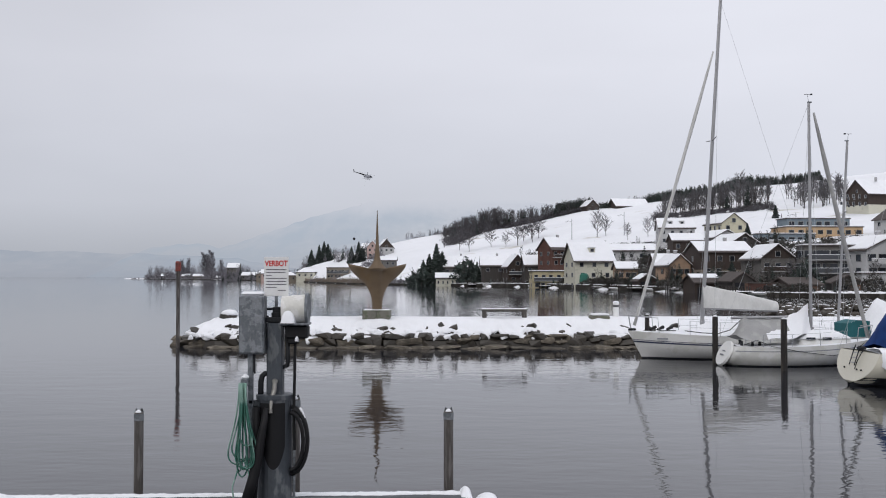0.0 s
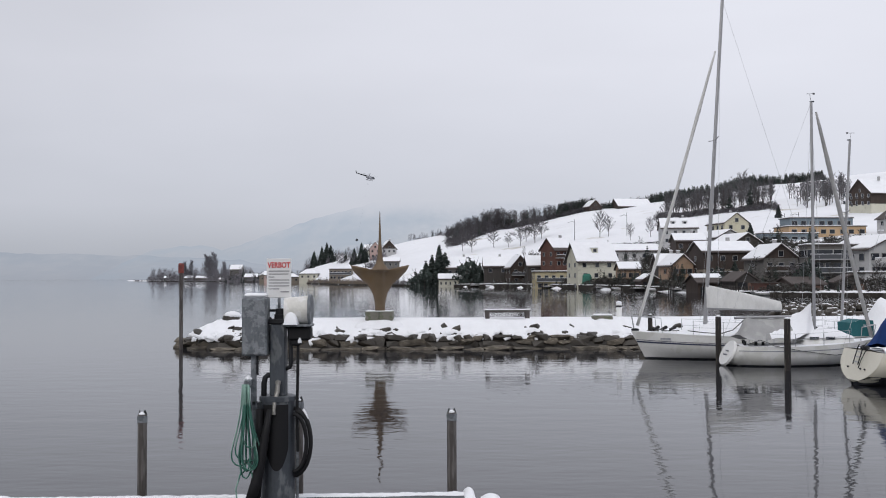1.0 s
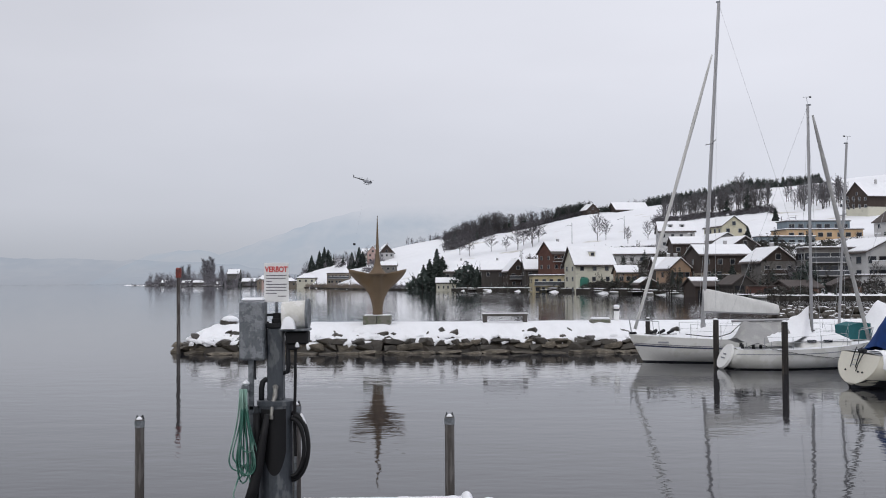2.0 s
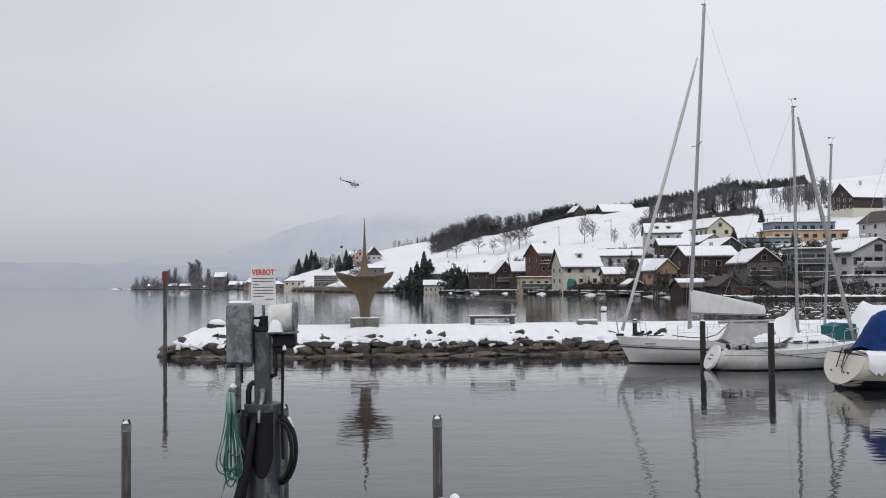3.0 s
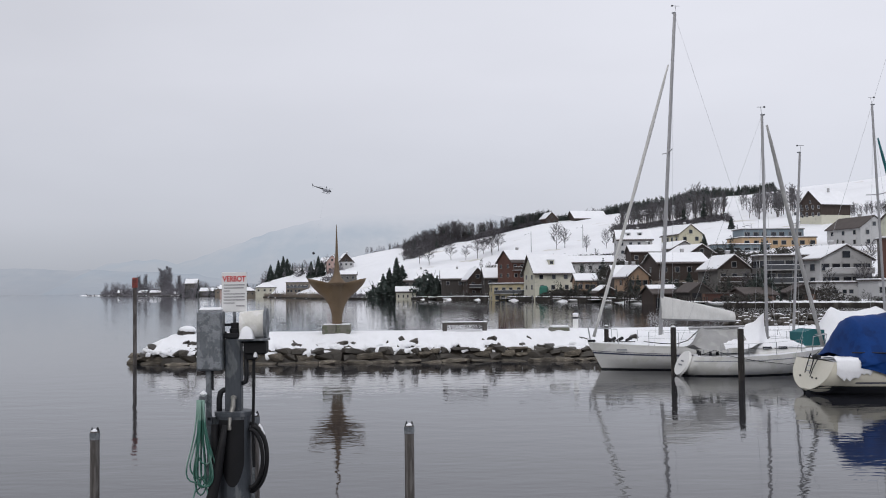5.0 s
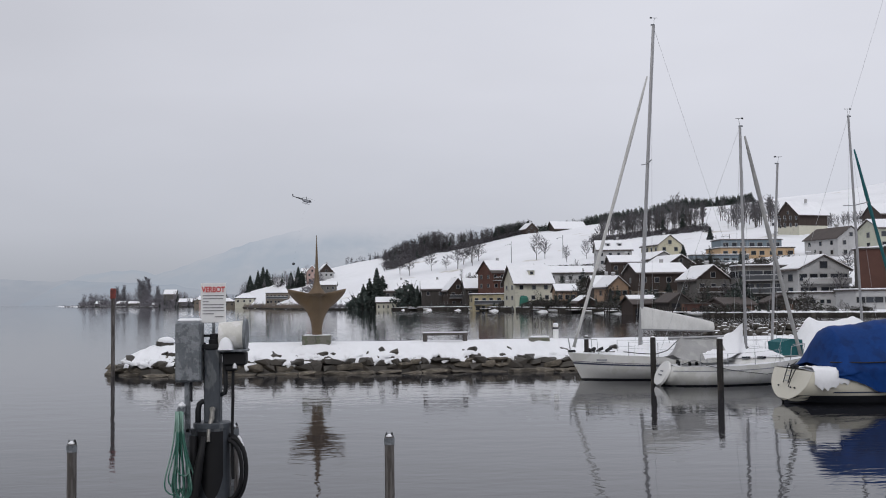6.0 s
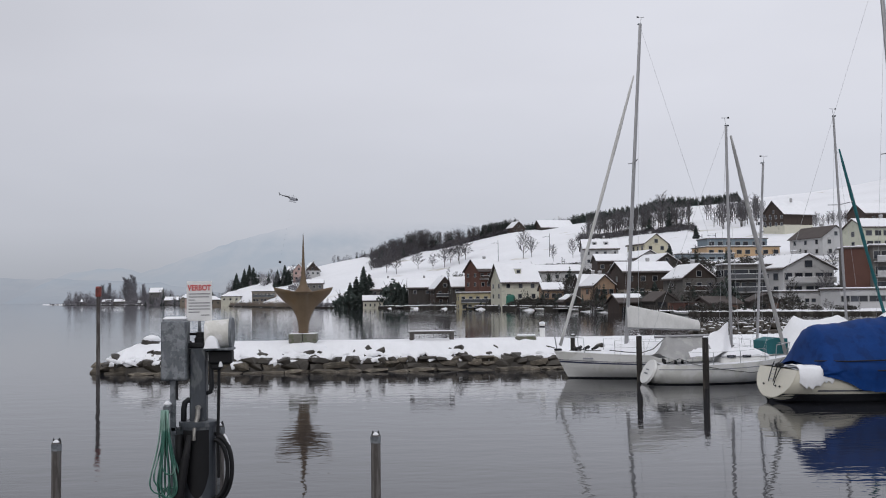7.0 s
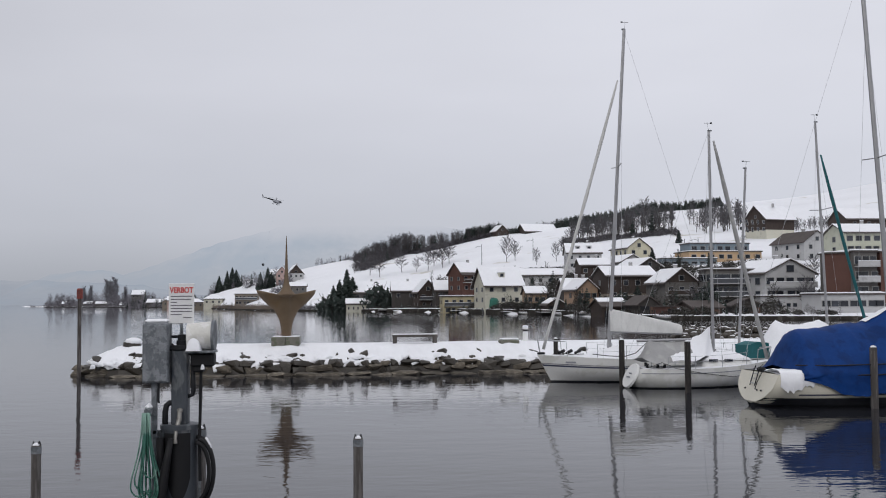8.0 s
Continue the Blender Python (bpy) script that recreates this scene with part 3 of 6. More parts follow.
# ---- boats ----
def hull_form(L, beam, bow_z, stern_z, depth, stern_w=0.72, rake=0.5, stern_rake=-0.35, stations=22, around=9, counter=0.3):
    """Rows of points from keel to sheer, port side, at stations from the stern to the bow."""
    rows = []
    for i in range(stations):
        t = i / (stations - 1)
        half = beam / 2 * (stern_w + (1 - stern_w) * math.sin(min(t / 0.45, 1) * math.pi / 2)) if t < 0.45 else beam / 2 * (1 - ((t - 0.45) / 0.55) ** 2.3)
        half = max(half, 0.015)
        top = stern_z + (bow_z - stern_z) * t ** 1.6 - 0.06 * math.sin(math.pi * t)
        keel = -depth * math.sin(math.pi * min(1, 0.12 + 0.88 * t)) ** 0.7 - 0.02 + counter * max(0.0, 1 - t / 0.22) ** 1.5 if t < 1 else -0.05
        row = []
        for j in range(around):
            u = j / (around - 1)
            y = half * math.sin(min(1.0, u * 1.25) * math.pi / 2) ** (0.85 + 0.9 * t) * (0.93 + 0.07 * u)
            z = keel + (top - keel) * (u ** 1.35)
            h = (z / top)
            x = t * L + rake * (h - 1) * t ** 5 + stern_rake * (h - 0.2) * (1 - t) ** 5
            row.append((x, y, z))
        rows.append(row)
    return rows


def hull_mesh(rows):
    full = [[(x, -y, z) for x, y, z in r[:0:-1]] + list(r) for r in rows]
    m = Mesh().grid(full)
    w = len(full[0])
    m.f.append(tuple(range(w)))
    return m


def deck_mesh(rows, lift=0.0, inset=1.0, camber=0.05):
    out = []
    for r in rows:
        x, y, z = r[-1]
        out.append([(x, y * k * inset, z + lift + camber * (1 - k * k)) for k in (-1, -0.6, -0.2, 0.2, 0.6, 1)])
    return Mesh().grid(out)


def band(rows, z0, z1, out=0.008, t0=0.0, t1=1.0):
    """A strip round the hull between two heights, as parts of the sheer height."""
    both = []
    for side in (-1, 1):
        strip = []
        for i, r in enumerate(rows):
            if not t0 <= i / (len(rows) - 1) <= t1:
                continue
            zs, ys, xs_ = [p[2] for p in r], [p[1] for p in r], [p[0] for p in r]
            top = zs[-1]
            strip.append([(table(k * top, zs, xs_), side * (table(k * top, zs, ys) + out), k * top - (0.5 * out if k < 0.1 else 0)) for k in [z0 + (z1 - z0) * q / 5 for q in range(6)]])
        both.append(strip)
    m = Mesh()
    for s in both:
        m.grid(s)
    return m


def mast_and_rig(boat, base, height, lean, spreader, radius=0.075, boom=None, furl=None, furl_mat=None, stays=(), spreader_w=0.75):
    """An aluminium mast with spreaders, masthead gear, boom, furled foresail and stays."""
    bx, by, bz = base
    top = Vector((bx + lean, by, bz + height))
    part("mast", Mesh().tube([base, top], [radius, radius * 0.8], 10, 0.75), ALU, boat, "pale aluminium mast")
    at = lambda k: Vector(base).lerp(top, k)
    for k in spreader:
        p = at(k)
        part("spreader", Mesh().tube([p + Vector((0.05, -spreader_w, 0.06)), p, p + Vector((0.05, spreader_w, 0.06))], 0.018, 6), ALU, boat)
    part("masthead", Mesh().box(top + Vector((0.03, 0, 0.02)), (0.16, 0.07, 0.05), bevel=0.01), STEEL, boat)
    part("wind_vane", Mesh().tube([top, top + Vector((-0.05, 0, 0.30))], 0.006, 5).tube([top + Vector((-0.18, 0, 0.30)), top + Vector((0.11, 0, 0.31))], 0.008, 5).box(top + Vector((0.10, 0, 0.31)), (0.08, 0.010, 0.06)), DARK, boat)
    for k, q in stays:
        part("stay", Mesh().tube([at(k), q], 0.0045, 4), WIRE, boat)
    if furl:
        k, foot, r = furl
        a, q = at(k) + Vector((math.copysign(0.18, foot[0] - bx), 0, -0.1)), Vector(foot)
        pts, rr = [], []
        for i in range(15):
            t = i / 14
            pts.append(a.lerp(q, t) + Vector((0, 0, -0.12 * math.sin(math.pi * t))))
            rr.append(r * (0.45 + 0.55 * min(1, 6 * t) * (1 - 0.25 * t)) * (1 + 0.10 * math.sin(i * 2.3)))
        part("furled_foresail", Mesh().tube(pts, rr, 8), furl_mat or SAIL, boat, smooth=True)


def stanchions(boat, rows, every, h=0.55, t0=0.1, t1=0.9, sides=(-1, 1)):
    for side in sides:
        tops = []
        for i, r in enumerate(rows):
            t = i / (len(rows) - 1)
            if t0 <= t <= t1 and i % every == 0:
                x, y, z = r[-1]
                p = Vector((x, side * y * 0.94, z))
                part("stanchion", Mesh().tube([p, p + Vector((0, 0, h))], 0.013, 5), WIRE, boat)
                tops.append(p)
        if len(tops) > 1:
            for k in (0.55, 1.0):
                part("lifeline", Mesh().tube([p + Vector((0, 0, h * k)) for p in tops], 0.006, 4), WIRE, boat)


def pulpit(boat, rows, h=0.6):
    x, y, z = rows[-1][-1]
    xb, yb, zb = rows[-4][-1]
    m = Mesh()
    m.tube([(xb, -yb * 0.9, zb), (xb + 0.05, -yb * 0.9, zb + h), (x - 0.02, -0.06, z + h), (x - 0.02, 0.06, z + h), (xb + 0.05, yb * 0.9, zb + h), (xb, yb * 0.9, zb)], 0.016, 6)
    m.tube([(x - 0.12, -0.05, z), (x - 0.02, -0.06, z + h)], 0.014, 6).tube([(x - 0.12, 0.05, z), (x - 0.02, 0.06, z + h)], 0.014, 6)
    part("pulpit", m, WIRE, boat)


# white yacht, bow towards the breakwater's head
B1 = thing("sailing_yacht", (7.28 + 7.7, 39.8, 0), 180, "white sailing yacht with navy double stripe and snowy deck", "sailing boat")
r1 = hull_form(7.7, 2.5, 1.05, 0.90, 0.40, rake=0.55, stern_w=0.7)
part("hull", hull_mesh(r1), HULL, B1, smooth=True)
part("boot_top", band(r1, -0.12, 0.06, 0.015), ANTIFOUL, B1)
part("stripe", band(r1, 0.60, 0.66), STRIPE, B1)
part("stripe", band(r1, 0.69, 0.71), STRIPE, B1)
part("deck", deck_mesh(r1, 0.005), SNOW, B1, "deck under snow", smooth=True)
part("toe_rail", band(r1, 0.985, 1.03, 0.012), HULL, B1)
part("coachroof", on(heap(3.4, 1.6, 0.42, 2, power=0.35), 2.3, 0, 0.93), SNOW, B1, "cabin roof heaped with snow", smooth=True)
part("name_bars", Mesh().box((6.52, 0.775, 0.80), (0.40, 0.012, 0.06), turn=-0.33), GREY_STRIPE, B1)
pulpit(B1, r1)
stanchions(B1, r1, 3, 0.55, 0.12, 0.85)
B1M = (7.7 - 2.88, 0, 0.95)
mast_and_rig(B1, B1M, 13.25, -0.85, (0.575,), 0.08, stays=((0.995, (-0.1, 0, 1.0)), (0.86, (B1M[0] - 0.2, 1.15, 0.95)), (0.86, (B1M[0] - 0.2, -1.15, 0.95)), (0.6, (B1M[0] + 0.5, 1.1, 0.95))), furl=(0.85, (7.46, 0, 1.28), 0.07))
part("boom", Mesh().tube([(B1M[0] - 0.1, 0, 1.97), (B1M[0] - 3.0, 0, 1.86)], 0.055, 8), ALU, B1)
rows = []
for i in range(19):
    t = i / 18
    hgt = 0.56 * (1 - t) ** 0.9 + 0.24
    row = []
    for j in range(13):
        a = math.pi * (j / 12) * 1.0
        y = 0.15 * math.cos(a) * (1 + 0.2 * math.sin(6 * t + j))
        row.append((B1M[0] - 0.05 - 2.95 * t, y, 2.08 - 0.12 * t + hgt * math.sin(a) - 0.10 * (1 - math.sin(a))))
    rows.append(row)
part("mainsail_cover", Mesh().grid(rows), SAIL, B1, "pale grey sail cover over the boom", smooth=True)
part("bow_roller", Mesh().box((7.55, 0, 1.12), (0.30, 0.16, 0.10), bevel=0.03), DARK, B1)
for dx in (6.6, 6.9, 6.25):
    part("fender", Mesh().tube([(dx, 0.35, 1.14), (dx - 0.25, 0.1, 1.22)], [0.05, 0.07], 8), BLACK, B1)

for pts in (((5.7, 0.95, 1.12), (5.1, 1.12, 1.05), (4.5, 1.18, 1.02), (4.0, 1.05, 1.15), (3.5, 0.7, 1.5)), ((7.0, 0.3, 1.2), (6.5, 0.55, 1.10), (6.0, 0.8, 1.12)), ((2.6, 0.9, 1.0), (2.2, 1.1, 1.35), (1.9, 1.0, 1.0))):
    part("line", Mesh().tube(pts, 0.018, 6), DARK, B1, smooth=True)

rows = []
for i in range(9):
    t = i / 8
    rows.append([(2.35 - 0.95 * t, c * 0.75, 0.98 + (0.75 - 0.35 * t) * (1 - abs(c) ** 1.6) * (0.35 + 0.65 * min(1.0, 3 * t))) for c in (-1, -0.8, -0.5, -0.2, 0.2, 0.5, 0.8, 1)])
part("spray_hood", Mesh().grid(rows), CANVAS, B1, "grey canvas spray hood", smooth=True)

# small keelboat with grey boom tent, stern to the harbour
B2 = thing("keelboat", (10.10, 36.5, 0), 5, "small white keelboat with grey canvas boom tent and oval transom", "sailing boat")
r2 = hull_form(5.6, 2.0, 0.92, 0.72, 0.34, rake=0.5, stern_rake=0.35, stern_w=0.66)
part("hull", hull_mesh(r2), HULL, B2, smooth=True)
part("boot_top", band(r2, -0.2, 0.07, 0.015), ANTIFOUL, B2)
part("stripe", band(r2, 0.76, 0.80), GREY_STRIPE, B2)
part("deck", deck_mesh(r2, 0.005), SNOW, B2, "snow-covered deck", smooth=True)
part("coachroof", on(heap(2.0, 1.25, 0.40, 5, power=0.3), 2.6, 0, 0.76), HULL, B2, smooth=True)
part("roof_snow", on(heap(1.9, 1.15, 0.30, 6, power=0.5), 2.65, 0, 0.98), SNOW, B2, smooth=True)
for dx in (3.0, 3.6):
    part("cabin_window", Mesh().box((dx, -0.60, 0.98), (0.34, 0.03, 0.09), bevel=0.01), GLASS, B2)
part("transom_panel", Mesh().tube([(0.06, -0.03, 0.43), (-0.01, -0.035, 0.465)], [0.50, 0.47], 20), HULL, B2)
B2M = (13.37 - 10.10, 0.0, 0.85)
B2M = (B2M[0] / math.cos(radians(5)), 0.0, 0.9)
mast_and_rig(B2, B2M, 8.65, -0.0, (0.0,), 0.065, furl=(0.97, (5.45, 0, 0.95), 0.085), furl_mat=CANVAS, stays=((1.0, (-0.2, 0, 0.8)), (0.97, (B2M[0] - 0.1, 0.95, 0.8)), (0.97, (B2M[0] - 0.1, -0.95, 0.8))))
part("boom", Mesh().tube([(B2M[0] - 0.1, 0, 1.75), (0.3, 0, 1.7)], 0.05, 8), ALU, B2)
rows = []
for i in range(25):
    t = i / 24
    x = B2M[0] - 0.1 - 2.75 * t
    top = table(t, (0, 0.06, 0.16, 0.35, 0.6, 0.8, 0.9, 1.0), (2.22, 2.10, 1.88, 1.70, 1.66, 1.74, 1.80, 1.10))
    foot = 1.00 + 0.08 * math.sin(5 * t + 1) + 0.06 * math.sin(13 * t)
    row = []
    for j in range(21):
        c = j / 20 * 2 - 1
        spread = 0.82 * table(t, (0, 0.1, 0.3, 1.0), (0.25, 0.55, 0.9, 1.0))
        sag = abs(c) ** 0.85
        fold = 0.05 * math.sin(t * 34 + 5 * c) * max(0.0, 1 - t / 0.4) + 0.04 * noise.noise((t * 7, c * 2, 4))
        row.append((x + 0.12 * fold, c * spread + fold * (c > 0) - fold * (c < 0), top + (foot - top) * sag + fold * 0.5))
    rows.append(row)
part("boom_tent", Mesh().grid(rows), CANVAS, B2, "sagging grey canvas tent", smooth=True)
part("tent_snow", Mesh().grid([[(px, py * 1.03 - 0.012, pz_ + 0.015) for px, py, pz_ in r[:11]] for r in rows[:9]]), SNOW, B2, "snow caught on the canvas by the mast", smooth=True)
part("tent_snow", Mesh().grid([[(px, py * 1.03 - 0.012, pz_ + 0.015) for px, py, pz_ in r[:max(2, 6 - abs(k - 3) // 2)] + [r[max(1, 5 - abs(k - 3) // 2)]] * (6 - max(2, 6 - abs(k - 3) // 2))] for k, r in enumerate(rows[8:17])]), SNOW, B2, smooth=True)
stanchions(B2, r2, 4, 0.45, 0.05, 0.95)
pulpit(B2, r2, 0.5)

for k, w in ((0.08, 0.26), (-0.08, 0.34)):
    part("name_bars", Mesh().box((-0.035 + 0.5 * k, -0.04, 0.47 + 0.8 * k), (0.012, w, 0.05)), GREY_STRIPE, B2)
for pts in (((1.3, -0.98, 0.76), (2.4, -1.06, 0.55), (3.6, -0.98, 0.40), (4.6, -0.7, 0.50), (5.3, -0.15, 0.9)), ((0.5, -0.7, 0.78), (0.9, -0.85, 0.95), (1.3, -0.7, 0.82))):
    part("line", Mesh().tube(pts, 0.012, 6), DARK, B2, smooth=True)
for dx, dy in ((0.5, -0.45), (0.85, -0.6), (1.15, -0.5), (0.7, 0.2)):
    part("winch", Mesh().lathe((dx, dy, 0.74), ((0.06, 0), (0.05, 0.10), (0.065, 0.14), (0.03, 0.16)), 10), DARK, B2)

# cruising yacht under a blue tarpaulin
B3 = thing("covered_yacht", (12.00, 29.9, 0), 3, "cream cruising yacht under a big blue tarpaulin", "sailing boat")
r3 = hull_form(9.2, 3.0, 1.15, 1.0, 0.5, rake=0.7, stern_rake=0.40, stern_w=0.86, counter=0.36)
part("hull", hull_mesh(r3), CREAM, B3, smooth=True)
part("boot_top", band(r3, -0.2, 0.30, 0.035, 0.0), ANTIFOUL, B3)
tr = [(x - 0.012, y, z) for x, y, z in r3[0][1:]]
part("transom", Mesh().add([(x, -y * 0.97, z) for x, y, z in tr[::-1]] + [(x, y * 0.97, z) for x, y, z in tr], [tuple(range(2 * len(tr)))]), CREAM, B3, "rounded cream transom")
part("stripe", band(r3, 0.38, 0.42, 0.010, 0.08), STRIPE, B3)
part("deck", deck_mesh(r3, 0.005), SNOW, B3, smooth=True)
rows = []
for i in range(81):
    t = i / 80
    x = 1.0 + 7.7 * t
    top = table(t, (0, 0.02, 0.05, 0.35, 0.48, 0.75, 1.0), (1.15, 1.85, 2.25, 2.5, 3.0, 2.95, 2.2))
    foot = 0.42 + 0.10 * math.sin(t * 21) * math.sin(t * 7 + 1) + 0.42 * max(0, 1 - t / 0.14)
    half = table(x, [r[-1][0] for r in r3], [r[-1][1] for r in r3]) + 0.07
    row = []
    for j in range(41):
        c = j / 40 * 2 - 1
        a = abs(c)
        y = math.copysign(half * min(1, (a / 0.62) ** 0.85), c) if a < 0.62 else math.copysign(half, c)
        z = top + (1.05 - top) * (a / 0.62) ** 1.5 if a < 0.62 else 1.05 + (foot - 1.05) * (a - 0.62) / 0.38
        fold = 0.07 * noise.noise((x * 1.1, c * 3, 2)) + 0.035 * noise.noise((x * 4, c * 8, 6)) - 0.05 * max(0.0, 1 - abs((x * 0.9 - c * 2.6) % 2.1 - 1.0) * 6)
        row.append((x, y + math.copysign(fold, c) * (a > 0.05), z + fold * 0.8))
    rows.append(row)
part("tarpaulin", Mesh().grid(rows), BLUE, B3, "blue tarpaulin with folds", smooth=True)
top_rows = [[(x, y, z + 0.03) for x, y, z in r[19:25]] for r in rows[28:80]]
part("tarpaulin_snow", Mesh().grid(top_rows), SNOW, B3, smooth=True)
for z in (1.28, 0.98):
    part("lashing", Mesh().tube([(0.9, -1.12, z - 0.02), (1.8, -1.42 , z - 0.03), (3.2, -1.60, z), (4.4, -1.63, z + 0.04)], 0.022, 6), DARK, B3)
rows = []
for i in range(25):
    t = 3.6 * i / 24
    r = r3[min(int(t), 3)][-1], r3[min(int(t), 3) + 1][-1]
    x, y, z = [a + (b_ - a) * (t - int(t)) for a, b_ in zip(*r)]
    hang = 0.60 - 0.42 * (i / 24) + 0.16 * noise.noise((i * 0.5, 0, 2)) - 0.25 * max(0.0, 1 - i / 4)
    rows.append([(x, -y * 0.25, z + 0.06), (x, -y * 0.6, z + 0.14 + 0.05 * noise.noise((i * 0.5, 1, 0))), (x, -y * 0.9, z + 0.13), (x, -y * 1.03, z + 0.04), (x, -y * 1.035 - 0.02, z - hang * 0.6), (x, -y * 1.01 - 0.01, z - hang)])
part("stern_snow", Mesh().grid(rows), SNOW, B3, "snow sagging over the quarter", smooth=True)
LADDER_FOOT, LADDER_HEAD = (0.09, 0.60), (0.27, 1.08)
for sy in (-0.16, 0.16):
    part("ladder_rail", Mesh().tube([(LADDER_HEAD[0], sy, LADDER_HEAD[1] + 0.1), (LADDER_HEAD[0] - 0.05, sy, LADDER_HEAD[1]), (LADDER_FOOT[0] - 0.03, sy, LADDER_FOOT[1])], 0.016, 6), DARK, B3, smooth=True)
for k in (0.15, 0.45, 0.75):
    a = LADDER_FOOT[0] + (LADDER_HEAD[0] - LADDER_FOOT[0]) * k - 0.035
    part("ladder_rung", Mesh().tube([(a, -0.16, 0.60 + 0.48 * k), (a, 0.16, 0.60 + 0.48 * k)], 0.014, 6), WIRE, B3)
part("stern_cleat", Mesh().box((0.34, -0.05, 1.08), (0.16, 0.34, 0.14), bevel=0.04), DARK, B3, "dark fittings at the stern")
part("stern_line", Mesh().tube([(0.36, -0.3, 1.12), (0.20, -0.34, 0.98), (0.08, -0.30, 0.72), (0.02, -0.26, 0.5)], 0.014, 6), DARK, B3, smooth=True)
for sy in (-0.62, -0.35, 0.45):
    part("exhaust", Mesh().tube([(0.06, sy, 0.50), (0.025, sy, 0.49)], 0.028, 10), DARK, B3)
part("fender", Mesh().tube([(4.3, -1.72, 0.62), (4.55, -1.72, 0.74), (4.95, -1.70, 0.76)], [0.06, 0.15, 0.13], 10), SNOW, B3, "snowy white fender", smooth=True)
mast_and_rig(B3, (4.74, 0, 1.1), 12.5, -0.75, (0.52,), 0.09, stays=((0.86, (4.3, -1.45, 1.1)), (0.86, (4.3, 1.45, 1.1)), (0.995, (-0.3, 0, 1.1))), spreader_w=0.9)


def moored(name, at, turn, L, beam, mast_x, mast_h, lean, label, cover, furl=None, furl_mat=None, tent=None):
    """A boat further in, mostly hidden: hull, snowy deck, mast and rig."""
    ob = thing(name, at, turn, label, "sailing boat")
    r = hull_form(L, beam, 0.95, 0.8, 0.35)
    part("hull", hull_mesh(r), HULL, ob, smooth=True)
    part("boot_top", band(r, -0.2, 0.06), ANTIFOUL, ob)
    part("deck", deck_mesh(r, 0.005), SNOW, ob, smooth=True)
    part("coachroof", on(heap(L * 0.4, beam * 0.6, 0.45, L), L * 0.3, 0, 0.8), SNOW, ob, smooth=True)
    pulpit(ob, r)
    stanchions(ob, r, 4)
    mast_and_rig(ob, (mast_x, 0, 0.95), mast_h, lean, (0.62,), 0.06, furl=furl, furl_mat=furl_mat, stays=((0.95, (mast_x, beam * 0.46, 0.9)), (0.95, (mast_x, -beam * 0.46, 0.9))))
    if tent:
        x0, ln, w, h = tent
        rows = []
        for i in range(29):
            t = i / 28
            hh = h * table(t, (0.0, 0.10, 0.2, 0.32, 0.45, 0.68, 0.74, 0.86, 1.0), (0.2, 0.62, 1.0, 0.88, 0.85, 0.93, 1.0, 0.85, 0.35))
            rows.append([(x0 + ln * t, c * w / 2, 0.95 + hh * (1 - abs(c) ** 1.35) + 0.06 * noise.noise((t * 5, c * 3, 1))) for c in (-1, -0.7, -0.4, -0.15, 0, 0.15, 0.4, 0.7, 1)])
        part("cover", Mesh().grid(rows), cover, ob, smooth=True)
    return ob


B4 = moored("moored_boat", (18.69, 41.5, 0), 172, 5.0, 1.8, 2.4, 7.86, -0.455, "small white boat deep in snow with thin mast", TEAL, tent=None)
B5 = moored("moored_boat", (16.42, 38.9, 0), 12, 6.4, 2.2, 2.8, 9.45, -0.38, "white boat with teal furled sail and snow-covered tent", SNOW, furl=(0.87, (5.0, 0, 1.0), 0.07), furl_mat=TEAL, tent=(-0.5, 3.8, 2.0, 1.45))
dodger = thing("spray_hood", (15.25, 37.2, 0.98), 8, "teal canvas spray hood on the keelboat bow", "canvas cover")
rows = [[(x, y, z) for x, z in ((-0.42, 0.0), (-0.44, 0.5), (0.0, 0.62), (0.45, 0.58), (0.5, 0.0))] for y in (-0.02, 0.5, 0.9)]
part("canvas", Mesh().grid(rows), TEAL, dodger, smooth=False)
part("front", Mesh().add([(-0.42, -0.03, 0), (-0.44, -0.03, 0.5), (0.0, -0.03, 0.62), (0.45, -0.03, 0.58), (0.5, -0.03, 0)], [(0, 1, 2, 3, 4)]), TEAL, dodger)


def mooring_pile(x, y, top, r, material, label):
    ob = thing("mooring_pile", (x, y, -2.4), 0, label, "pile", "mooring piles")
    part("shaft", Mesh().lathe((0, 0, 0), ((r, 0), (r, top + 1.5), (r * 0.96, top + 2.38), (r * 0.8, top + 2.4)), 12), material, ob)
    part("snow_cap", Mesh().lathe((0, 0, top + 2.39), ((r * 0.85, 0), (r * 0.7, 0.04), (r * 0.3, 0.06)), 10), SNOW, ob, smooth=True)
    return ob


mooring_pile(10.07, 37.46, 1.72, 0.11, WOOD_DARK, "black tarred timber mooring pile beside white yacht")
mooring_pile(11.56, 34.33, 1.76, 0.11, WOOD_DARK, "black tarred timber mooring pile beside keelboat")
mooring_pile(15.18, 28.50, 1.78, 0.11, PILE_MAT, "brown mooring pile in front of the covered yacht")
mooring_pile(8.57, 42.5, 1.60, 0.10, WOOD_DARK, "short dark mooring pile near the yacht's bow")

